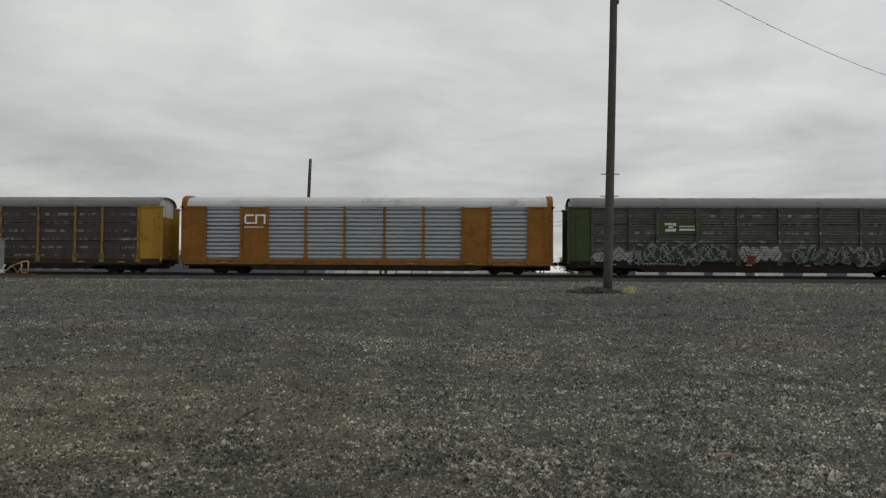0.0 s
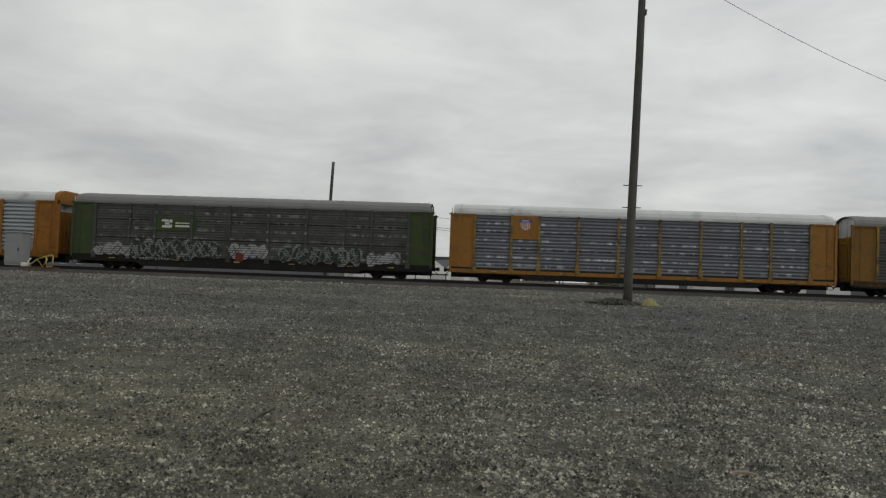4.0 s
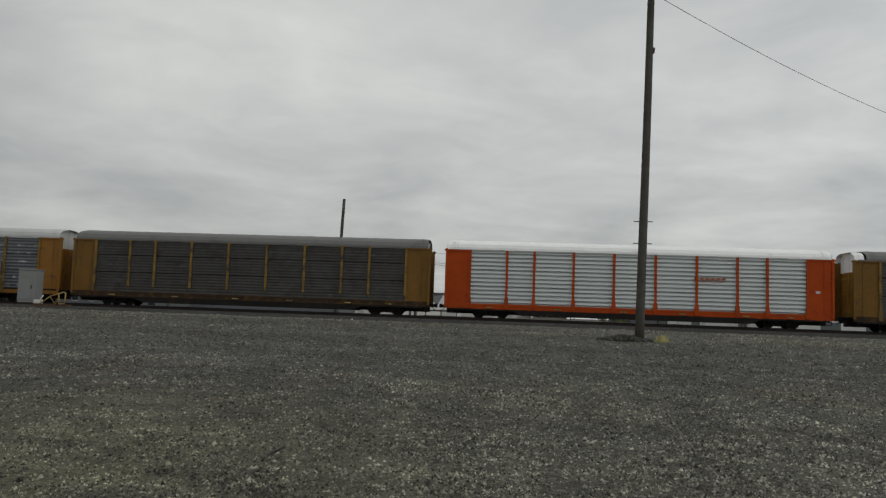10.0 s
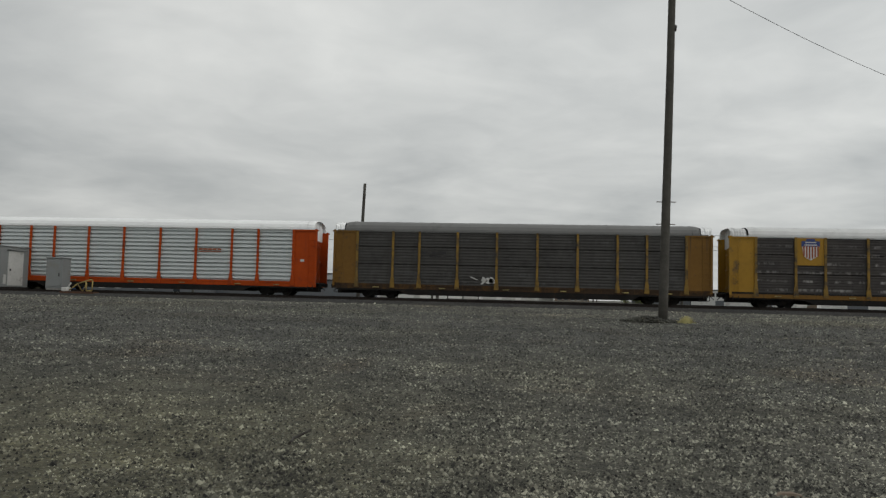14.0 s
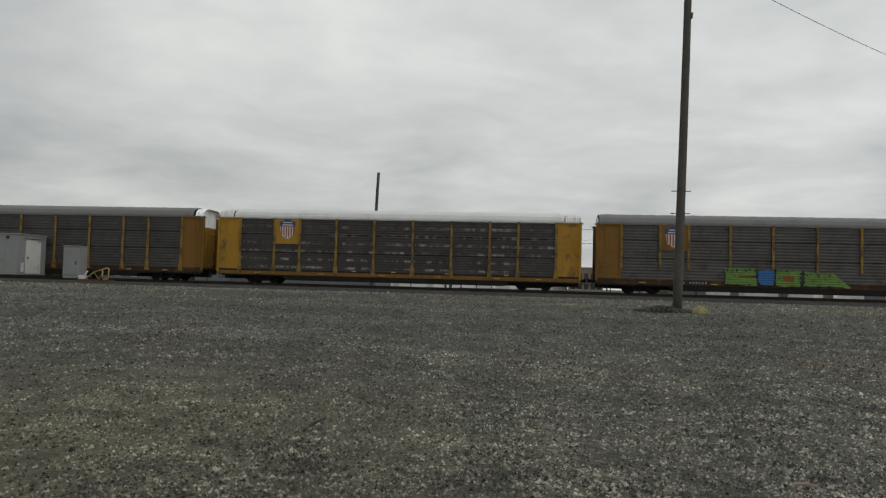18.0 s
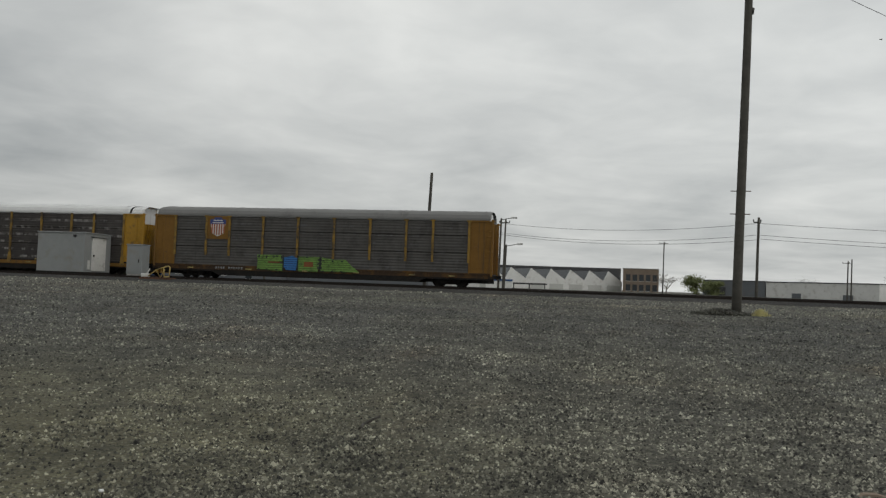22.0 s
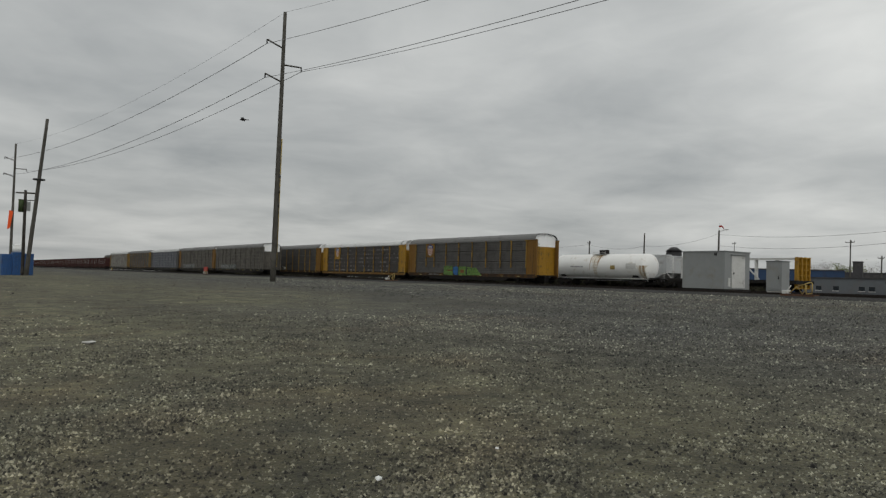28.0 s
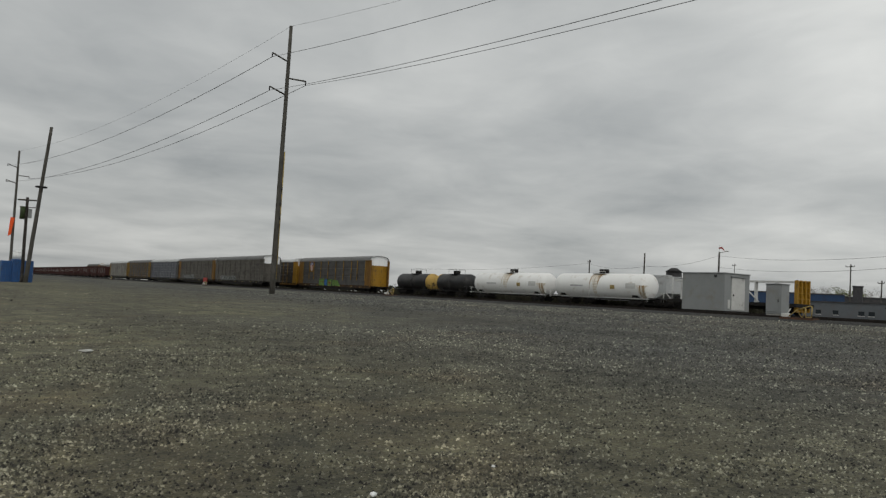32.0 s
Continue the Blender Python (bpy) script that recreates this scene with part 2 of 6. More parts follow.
GRIME = (0.045, 0.038, 0.032)
M = dict(
    tank_yellow=material("faded_tank_yellow", (0.44, 0.29, 0.075), 0.55, 0, 0.15, 3, GRIME, 0.2, 1.5, 0.05, 60, 0.25),
    oxide_red=material("dull_oxide_red_paint", (0.13, 0.018, 0.014), 0.7, 0, 0.25, 6, GRIME, 0.3, 3.0),
    yellow=material("yellow_paint", (0.31, 0.168, 0.012), 0.6, 0, 0.15, 4, GRIME, 0.14, 1.3, 0.1, 60, 0.22),
    amber=material("amber_paint", (0.225, 0.098, 0.011), 0.6, 0, 0.15, 4, GRIME, 0.14, 1.3, 0.1, 60, 0.25),
    yellow_dull=material("dull_yellow_paint", (0.22, 0.135, 0.03), 0.7, 0, 0.2, 4, GRIME, 0.4, 1.5, 0.1, 60, 0.45),
    ochre=material("ochre_paint", (0.165, 0.085, 0.017), 0.65, 0, 0.15, 4, GRIME, 0.04, 1.3, 0.1, 60, 0.4),
    rusty_orange=material("rusty_orange_paint", (0.22, 0.093, 0.014), 0.65, 0, 0.2, 3, (0.12, 0.052, 0.018), 0.18, 1.0, 0.1, 60, 0.35),
    red_orange=material("red_orange_paint", (0.37, 0.05, 0.0015), 0.65, 0, 0.12, 3, (0.16, 0.03, 0.012), 0.15, 1.2, 0.05, 60, 0.25),
    green=material("green_paint", (0.036, 0.058, 0.019), 0.65, 0, 0.2, 4, GRIME, 0.35, 1.3, 0.1, 60, 0.4),
    steel=material("galvanised_panel", (0.29, 0.315, 0.33), 0.5, 0.35, 0.08, 2.5, (0.25, 0.25, 0.25), 0.0, 1.4, 0.05, 60, 0.08),
    steel_clean=material("clean_galvanised_panel", (0.52, 0.555, 0.555), 0.5, 0.25, 0.05, 2.5),
    steel_blue=material("weathered_grey_panel", (0.118, 0.125, 0.14), 0.64, 0.2, 0.15, 2.5, (0.11, 0.11, 0.115), 0.2, 1.1, 0.08, 60, 0.3, pale_dashes=(0.46, 0.47, 0.49)),
    soot=material("sooty_panel", (0.066, 0.063, 0.058), 0.62, 0.1, 0.22, 2.2, (0.04, 0.037, 0.035), 0.32, 0.9, 0.08, 60, 0.35, pale_dashes=(0.085, 0.085, 0.085)),
    soot_dark=material("dark_sooty_panel", (0.048, 0.046, 0.043), 0.62, 0.1, 0.22, 2.2, (0.032, 0.03, 0.028), 0.32, 0.9, 0.08, 60, 0.35, pale_dashes=(0.07, 0.07, 0.068)),
    sill_brown=material("rusty_brown_sill", (0.04, 0.025, 0.014), 0.75, 0, 0.3, 4, (0.11, 0.055, 0.014), 0.3, 1.4, 0.1, 60, 0.3),
    skirt=material("black_skirt", (0.012, 0.011, 0.010), 0.85, 0, 0.3, 5, (0.025, 0.018, 0.012), 0.25, 1.5),
    soot_green=material("sooty_green_panel", (0.052, 0.053, 0.046), 0.62, 0.1, 0.22, 2.2, (0.03, 0.03, 0.026), 0.36, 0.9, 0.08, 60, 0.35, pale_dashes=(0.23, 0.23, 0.21)),
    soot_brown=material("sooty_brown_panel", (0.044, 0.039, 0.036), 0.62, 0.1, 0.22, 2.2, (0.028, 0.025, 0.024), 0.36, 0.9, 0.08, 60, 0.35, pale_dashes=(0.25, 0.24, 0.23)),
    soot_tan=material("dusty_tan_panel", (0.1125, 0.105, 0.09), 0.75, 0.1, 0.25, 2.2, (0.06, 0.055, 0.05), 0.4, 0.9, 0.08, 60, 0.4, pale_dashes=(0.16, 0.15, 0.13)),
    tan_light=material("pale_dusty_panel", (0.24, 0.232, 0.208), 0.75, 0.1, 0.2, 2.2, (0.12, 0.11, 0.10), 0.4, 0.9, 0.08, 60, 0.4),
    tank_white=material("stained_white_tank_paint", (0.74, 0.74, 0.72), 0.45, 0, 0.05, 1.2, (0.45, 0.40, 0.33), 0.12, 0.7, 0.02, 60, 0.12),
    stain_pale=material("faded_rust_wash", (0.58, 0.53, 0.43), 0.6, 0, 0.12, 2, (0.72, 0.71, 0.68), 0.4, 1.6),
    stain=material("rust_stain", (0.3, 0.2, 0.1), 0.7, 0, 0.3, 4, (0.45, 0.38, 0.28), 0.3, 2.2, 0, 60, 0.3),
    hopper=material("pale_grey_hopper_paint", (0.40, 0.41, 0.41), 0.6, 0, 0.1, 2, (0.25, 0.24, 0.23), 0.25, 1.0, 0.02, 60, 0.25),
    leaf=material("spring_leaf", (0.15, 0.17, 0.075), 0.8, 0, 0.4, 1.5),
    twig=material("bare_twig", (0.11, 0.095, 0.075), 0.9, 0, 0.3, 2),
    scrub=material("backdrop_scrub", (0.035, 0.034, 0.022), 0.95, 0, 0.4, 2),
    straw=material("dry_grass", (0.5, 0.46, 0.22), 0.9, 0, 0.3, 8),
    roof_white=material("white_roof", (0.86, 0.87, 0.87), 0.5, 0.1, 0.05, 1.5, (0.5, 0.5, 0.49), 0.0, 0.5, 0.03, 60),
    roof_light=material("light_grey_roof", (0.6, 0.605, 0.6), 0.55, 0.1, 0.08, 1.5, (0.4, 0.4, 0.39), 0.1, 0.5, 0.03, 60),
    roof_pale=material("pale_roof", (0.47, 0.475, 0.47), 0.55, 0.1, 0.08, 1.5, (0.26, 0.26, 0.25), 0.12, 0.5, 0.03, 60),
    roof_grey=material("grey_roof", (0.168, 0.168, 0.164), 0.65, 0.1, 0.08, 1.5, (0.10, 0.098, 0.092), 0.12, 0.5, 0.03, 60),
    under=material("underframe", (0.016, 0.015, 0.014), 0.85, 0, 0.35, 6, (0.034, 0.025, 0.018), 0.25, 2.0, 0.2, 50),
    rust=material("rusty_steel", (0.10, 0.055, 0.035), 0.85, 0.1, 0.3, 6, GRIME, 0.35, 2.0, 0.2, 50),
    rail=material("rail_steel", (0.03, 0.025, 0.022), 0.7, 0.4, 0.3, 6, (0.03, 0.025, 0.02), 0.3, 2.0),
    tie=material("creosoted_timber", (0.03, 0.026, 0.022), 0.9, 0, 0.35, 8, (0.09, 0.085, 0.08), 0.3, 2.0, 0.3, 40, 0, "Object", 0.25),
    wood_dark=material("weathered_pole_timber", (0.08, 0.076, 0.066), 0.9, 0, 0.3, 9, (0.055, 0.052, 0.046), 0.3, 1.5, 0.4, 50, 0.4),
    white=material("white_paint", (0.72, 0.73, 0.72), 0.5, 0, 0.06, 3, (0.42, 0.40, 0.36), 0.12, 1.2, 0.03, 60, 0.1),
    offwhite=material("chalky_paint", (0.52, 0.52, 0.50), 0.7, 0, 0.12, 5, (0.3, 0.29, 0.27), 0.15, 2.0),
    metal_grey=material("grey_enamel", (0.235, 0.245, 0.243), 0.5, 0.1, 0.08, 2, (0.22, 0.21, 0.19), 0.2, 1.2, 0.03, 60, 0.15),
    shutter=material("pale_shutter", (0.42, 0.42, 0.40), 0.7, 0, 0.08, 2, (0.3, 0.3, 0.28), 0.15, 1.0),
    reflector=material("worn_reflector", (0.3, 0.24, 0.08), 0.5, 0, 0.3, 6, GRIME, 0.4, 2.0),
    concrete=material("concrete", (0.32, 0.31, 0.29), 0.9, 0, 0.15, 5, (0.2, 0.19, 0.17), 0.3, 1.5, 0.2, 40),
    sign_yellow=material("safety_yellow", (0.34, 0.25, 0.08), 0.6, 0, 0.15, 5, GRIME, 0.25, 3.0),
    black=material("black_paint", (0.018, 0.018, 0.019), 0.5, 0, 0.3, 4, (0.05, 0.045, 0.04), 0.3, 1.2, 0.05, 60, 0.3),
    blue=material("blue_paint", (0.02, 0.075, 0.21), 0.55, 0, 0.15, 3, (0.03, 0.05, 0.09), 0.25, 1.5, 0.03, 60, 0.15),
    dark_blue=material("dark_blue_cladding", (0.016, 0.042, 0.1), 0.6, 0, 0.12, 2, (0.02, 0.03, 0.06), 0.2, 1.0),
    red=material("red_paint", (0.38, 0.03, 0.02), 0.6, 0, 0.15, 4, GRIME, 0.15, 2.0),
    maroon=material("maroon_paint", (0.06, 0.02, 0.017), 0.75, 0, 0.25, 3, (0.03, 0.018, 0.015), 0.4, 1.0, 0.1, 60, 0.4),
    hivis=material("orange_sheet", (0.75, 0.10, 0.025), 0.7, 0, 0.1, 6),
    # Spray paints: ribs is the folds' shade, put into the colour as lines.
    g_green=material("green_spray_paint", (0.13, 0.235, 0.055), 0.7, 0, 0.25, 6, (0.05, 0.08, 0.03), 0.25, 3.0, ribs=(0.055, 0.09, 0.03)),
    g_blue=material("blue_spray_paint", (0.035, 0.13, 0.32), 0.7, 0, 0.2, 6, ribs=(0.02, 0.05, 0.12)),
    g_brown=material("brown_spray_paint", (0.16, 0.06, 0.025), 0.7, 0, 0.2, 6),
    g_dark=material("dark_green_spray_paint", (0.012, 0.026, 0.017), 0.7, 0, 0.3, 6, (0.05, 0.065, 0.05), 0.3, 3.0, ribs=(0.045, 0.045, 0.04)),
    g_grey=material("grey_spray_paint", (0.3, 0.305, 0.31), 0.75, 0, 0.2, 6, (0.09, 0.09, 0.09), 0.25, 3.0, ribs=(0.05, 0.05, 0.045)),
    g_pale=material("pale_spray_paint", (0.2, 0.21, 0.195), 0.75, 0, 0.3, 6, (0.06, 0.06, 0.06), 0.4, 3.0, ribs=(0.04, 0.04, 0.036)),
    flag_blue=material("navy_sticker", (0.03, 0.05, 0.17), 0.6, 0, 0.1, 6),
    flag_red=material("red_sticker", (0.27, 0.075, 0.03), 0.6, 0, 0.1, 6),
    wire=material("cable", (0.13, 0.13, 0.135), 0.6, 0.2),
    roofing=material("dark_roofing", (0.055, 0.055, 0.058), 0.9, 0, 0.2, 2, (0.09, 0.085, 0.08), 0.3, 0.5),
    brick=material("brown_brick", (0.19, 0.15, 0.115), 0.9, 0, 0.2, 5),
    cladding=material("white_cladding", (0.60, 0.60, 0.58), 0.7, 0, 0.07, 1.5, (0.4, 0.39, 0.36), 0.2, 0.6),
    grey_wall=material("grey_wall", (0.125, 0.135, 0.145), 0.8, 0, 0.1, 1.5, (0.13, 0.13, 0.135), 0.3, 0.6),
    pane=material("window_pane", (0.03, 0.035, 0.04), 0.15, 0, 0.1, 3),
)


def ground_material(name, stones, tones=((0.037, 0.038, 0.032), (0.056, 0.055, 0.044), (0.076, 0.074, 0.061))):
    """Gravel over dirt: pebbles of many greys, brown dirt patches, dark damp patches, a paler strip by the rails."""
    m = bpy.data.materials.new(name)
    m.use_nodes = True
    n, l = m.node_tree.nodes, m.node_tree.links
    bsdf = n["Principled BSDF"]
    bsdf.inputs["Roughness"].default_value = 0.95
    geo = n.new("ShaderNodeNewGeometry")
    pos = geo.outputs["Position"]

    def tex(scale, detail=4.0, rough=0.55, warp=0.0):
        t = n.new("ShaderNodeTexNoise")
        t.inputs["Scale"].default_value, t.inputs["Detail"].default_value = scale, detail
        t.inputs["Roughness"].default_value, t.inputs["Distortion"].default_value = rough, warp
        l.new(pos, t.inputs["Vector"])
        return t.outputs["Fac"]

    def mix(a, b, fac, blend="MIX"):
        x = n.new("ShaderNodeMix")
        x.data_type, x.blend_type = "RGBA", blend
        for key, v in (("A", a), ("B", b), ("Factor", fac)):
            if isinstance(v, (tuple, float, int)):
                x.inputs[key].default_value = (*v, 1) if isinstance(v, tuple) else v
            else:
                l.new(v, x.inputs[key])
        return x.outputs["Result"]

    def ramp(v, lo, hi, a=0.0, b=1.0):
        r = n.new("ShaderNodeMapRange")
        r.inputs["From Min"].default_value, r.inputs["From Max"].default_value = lo, hi
        r.inputs["To Min"].default_value, r.inputs["To Max"].default_value = a, b
        l.new(v, r.inputs["Value"])
        return r.outputs["Result"]

    def scaled(c, f):
        s = n.new("ShaderNodeVectorMath")
        s.operation = "SCALE"
        l.new(c, s.inputs[0])
        l.new(f, s.inputs["Scale"])
        return s.outputs[0]

    def arith(op, a, b, clamp=True):
        k = n.new("ShaderNodeMath")
        k.operation, k.use_clamp = op, clamp
        for i, v in enumerate((a, b)):
            if isinstance(v, (int, float)):
                k.inputs[i].default_value = v
            else:
                l.new(v, k.inputs[i])
        return k.outputs[0]

    sep = n.new("ShaderNodeSeparateXYZ")
    l.new(pos, sep.inputs[0])
    grey = mix(tones[0], tones[1], ramp(tex(0.12, 3), 0.35, 0.65))
    dirt = mix((0.056, 0.053, 0.029), (0.092, 0.086, 0.049), ramp(tex(0.9, 5), 0.35, 0.65))
    # trodden dirt: close to the camera on its left, and along the track to the far yard
    near = arith("MULTIPLY", ramp(sep.outputs["Y"], 15.0, 7.0), ramp(sep.outputs["X"], 2.0, -3.5))
    lane = arith("MULTIPLY", ramp(sep.outputs["Y"], 31.0, 22.0), ramp(sep.outputs["X"], -20.0, -36.0))
    zone = arith("MAXIMUM", near, lane)
    patch = ramp(tex(0.3, 5, 0.65, 0.9), 0.36, 0.62, 0.75, 1.0)
    bare = arith("MULTIPLY", zone, patch)
    bare = arith("MAXIMUM", bare, arith("MULTIPLY", ramp(tex(0.085, 5, 0.6, 0.6), 0.45, 0.66), 0.45))
    if stones or not tones[2]:
        bare = arith("MULTIPLY", bare, 0.4 if stones else 0.12)
    col = mix(grey, dirt, bare)
    if tones[2]:
        damp = arith("MULTIPLY", arith("MULTIPLY", ramp(sep.outputs["Y"], 14.0, 20.0), ramp(sep.outputs["Y"], 40.0, 33.0)), ramp(tex(0.11, 4, 0.6, 0.5), 0.35, 0.6, 0.35, 1.0))
        col = mix(col, (0.036, 0.037, 0.034), arith("MULTIPLY", damp, 0.6))
        dusty = arith("MULTIPLY", ramp(sep.outputs["Y"], 38.0, 45.5), ramp(tex(0.16, 5, 0.6, 0.8), 0.4, 0.6, 0.2, 1.0))
        col = mix(col, tones[2], dusty)
    if stones:
        info = n.new("ShaderNodeNewGeometry")
        col = scaled(col, arith("ADD", ramp(info.outputs["Random Per Island"], 0, 0.62, 0.04, 1.1), ramp(info.outputs["Random Per Island"], 0.62, 1.0, 0.0, 2.1), False))
    else:
        v = n.new("ShaderNodeTexVoronoi")
        v.inputs["Scale"].default_value = 36.0
        l.new(pos, v.inputs["Vector"])
        s2 = n.new("ShaderNodeSeparateColor")
        l.new(v.outputs["Color"], s2.inputs[0])
        grain = arith("ADD", ramp(s2.outputs[0], 0, 0.8, 0.25, 1.3), ramp(s2.outputs[1], 0.75, 1.0, 0.0, 1.9), False)
        grain = arith("MULTIPLY", grain, ramp(tex(17.0, 3, 0.8), 0.36, 0.62, 0.45, 1.6), False)
        grain = arith("MULTIPLY", grain, ramp(tex(7.0, 4, 0.75), 0.36, 0.5, 0.4, 1.15), False)
        lump = n.new("ShaderNodeTexVoronoi")
        lump.inputs["Scale"].default_value = 11.0
        l.new(pos, lump.inputs["Vector"])
        s3 = n.new("ShaderNodeSeparateColor")
        l.new(lump.outputs["Color"], s3.inputs[0])
        grain = arith("ADD", grain, arith("MULTIPLY", ramp(s3.outputs[0], 0.86, 0.9), ramp(lump.outputs["Distance"], 0.42, 0.3)), False)
        keep = ramp(bare, 0, 1, 0.6, 0.22)
        grain = arith("ADD", 1.0, arith("MULTIPLY", arith("SUBTRACT", grain, 1.0, False), keep, False), False)
        col = scaled(col, grain)
        v = n.new("ShaderNodeTexVoronoi")
        v.inputs["Scale"].default_value = 25.0
        l.new(pos, v.inputs["Vector"])
        b = n.new("ShaderNodeBump")
        b.inputs["Strength"].default_value, b.inputs["Distance"].default_value = 0.6, 0.025
        l.new(ramp(v.outputs["Distance"], 0, 0.6, 1, 0), b.inputs["Height"])
        b2 = n.new("ShaderNodeBump")
        b2.inputs["Strength"].default_value, b2.inputs["Distance"].default_value = 0.4, 0.05
        l.new(tex(4.5, 4, 0.6), b2.inputs["Height"])
        l.new(b2.outputs[0], b.inputs["Normal"])
        l.new(b.outputs[0], bsdf.inputs["Normal"])
    col = mix(col, mix(col, (1.16, 0.96, 0.82), 1.0, "MULTIPLY"), ramp(tex(0.21, 5, 0.65, 0.7), 0.54, 0.7, 0.0, 0.6))
    col = scaled(col, ramp(tex(1.25, 5, 0.65, 0.4), 0.34, 0.66, 0.62, 1.38))
    col = scaled(col, ramp(tex(0.35, 6, 0.65), 0.3, 0.7, 0.76, 1.22))
    col = scaled(col, ramp(tex(5.5, 3, 0.6), 0.36, 0.64, 0.55, 1.45) if stones else ramp(tex(5.5, 3, 0.6), 0.36, 0.64, 0.84, 1.16))
    flat = n.new("ShaderNodeMapping")
    flat.inputs["Scale"].default_value = (0.035, 0.2, 0.2)
    l.new(pos, flat.inputs["Vector"])
    band = n.new("ShaderNodeTexNoise")
    band.inputs["Scale"].default_value, band.inputs["Detail"].default_value = 1.0, 4.0
    l.new(flat.outputs[0], band.inputs["Vector"])
    col = scaled(col, ramp(band.outputs["Fac"], 0.36, 0.64, 0.76, 1.24))
    l.new(col, bsdf.inputs["Base Color"])
    return m


# Ground is toned darker than the stones, for the shade in gaps between them.
M["gravel"] = ground_material("gravel_ground", False)
M["stones"] = ground_material("loose_stones", True, ((0.076, 0.077, 0.064), (0.110, 0.107, 0.086), (0.104, 0.101, 0.084)))
# Near-black tones, far darker than the yard's gravel.
M["ballast"] = ground_material("dark_ballast", False, ((0.011, 0.011, 0.011), (0.021, 0.020, 0.019), None))


# ---- building blocks ----
def box(bm, x0, x1, y0, y1, z0, z1, bevel=0.0):
    v = [bm.verts.new(c) for c in ((x0, y0, z0), (x1, y0, z0), (x1, y1, z0), (x0, y1, z0), (x0, y0, z1), (x1, y0, z1), (x1, y1, z1), (x0, y1, z1))]
    faces = [bm.faces.new([v[i] for i in f]) for f in ((3, 2, 1, 0), (4, 5, 6, 7), (0, 1, 5, 4), (1, 2, 6, 5), (2, 3, 7, 6), (3, 0, 4, 7))]
    if bevel:
        bmesh.ops.bevel(bm, geom=list({e for f in faces for e in f.edges}), offset=bevel, segments=1, affect="EDGES")
    return bm


def tube(bm, a, b, r0, r1=None, sides=10, caps=True):
    a, b = Vector(a), Vector(b)
    r1 = r0 if r1 is None else r1
    q = (b - a).to_track_quat("Z", "Y")
    rings = []
    for p, r in ((a, r0), (b, r1)):
        rings.append([bm.verts.new(p + q @ Vector((r * math.cos(2 * math.pi * i / sides), r * math.sin(2 * math.pi * i / sides), 0))) for i in range(sides)])
    for i in range(sides):
        j = (i + 1) % sides
        f = bm.faces.new((rings[0][i], rings[0][j], rings[1][j], rings[1][i]))
        f.smooth = True
    if caps:
        bm.faces.new(rings[0][::-1])
        bm.faces.new(rings[1])
    return bm


def bent(bm, points, r, sides=7):
    for a, b in zip(points, points[1:]):
        tube(bm, a, b, r, r, sides)
    return bm


def sheet(bm, outline, y0, y1):
    """A flat shape in the xz plane, from y0 to y1."""
    a = [bm.verts.new((x, y0, z)) for x, z in outline]
    b = [bm.verts.new((x, y1, z)) for x, z in outline]
    bm.faces.new(a)
    bm.faces.new(b[::-1])
    for i in range(len(a)):
        j = (i + 1) % len(a)
        bm.faces.new((a[j], a[i], b[i], b[j]))
    return bm


def mesh_of(bm, name, mat):
    bmesh.ops.recalc_face_normals(bm, faces=bm.faces)
    me = bpy.data.meshes.new(name)
    bm.to_mesh(me)
    bm.free()
    me.materials.append(M[mat])
    return me


def part(name, bm, mat, parent, label=""):
    ob = new(name, mesh_of(bm, name, mat) if isinstance(bm, bmesh.types.BMesh) else bm)
    ob.parent = parent
    return tagged(ob, label)


def thing(name, m, label, category, group="", kind=""):
    ob = new(name)
    ob.matrix_basis = m
    return tagged(ob, label, category, group, kind)


def B():
    return bmesh.new()

# ---- the lie of the land ----
TRACK_A, TRACK_B, TRACK_C, TRACK_D = 57.58, 50.6, 73.0, 64.0   # centre lines: moving train, parked train, tank cars, flatcar
RAIL_TOP = 1.43
BED = 1.2


def rise(x, y):
    """The height of the yard: it climbs gently from the camera to the tracks, and is level beyond."""
    t = min(1.0, max(0.0, (y - 43.0) / 5.0))
    z = min(0.0217 * max(y, 0.0), 0.95) + (BED - 0.12 - 0.95) * t * t * (3 - 2 * t)
    if y < 47 and -160 < x < 60:
        fade = min(1.0, (47 - y) / 8.0)
        z += fade * (0.05 * noise.noise((x * 0.13, y * 0.13, 3.1)) + 0.02 * noise.noise((x * 0.7, y * 0.7, 7.7)))
    return z


def build_ground():
    def steps(near, far, fine):
        out, s, v = [0.0], fine, 0.0
        while v < far:
            v += s
            out.append(v)
            if v > near:
                s *= 1.25
        return out

    side = steps(40, 2600, 0.9)
    xs = [-v for v in side[:0:-1]] + side
    xs = [x - 8 for x in xs]
    ahead, behind = steps(49, 2600, 0.55), steps(6, 400, 1.5)
    ys = [-v for v in behind[:0:-1]] + ahead
    verts = [(x, y, rise(x, y)) for y in ys for x in xs]
    w = len(xs)
    faces = [(j * w + i, j * w + i + 1, (j + 1) * w + i + 1, (j + 1) * w + i) for j in range(len(ys) - 1) for i in range(w - 1)]
    me = bpy.data.meshes.new("ground")
    me.from_pydata(verts, [], faces)
    me.polygons.foreach_set("use_smooth", [True] * len(faces))
    me.materials.append(M["gravel"])
    tagged(new("ground", me), "grey gravel and brown dirt yard, flat and stony", "ground", kind="structure")


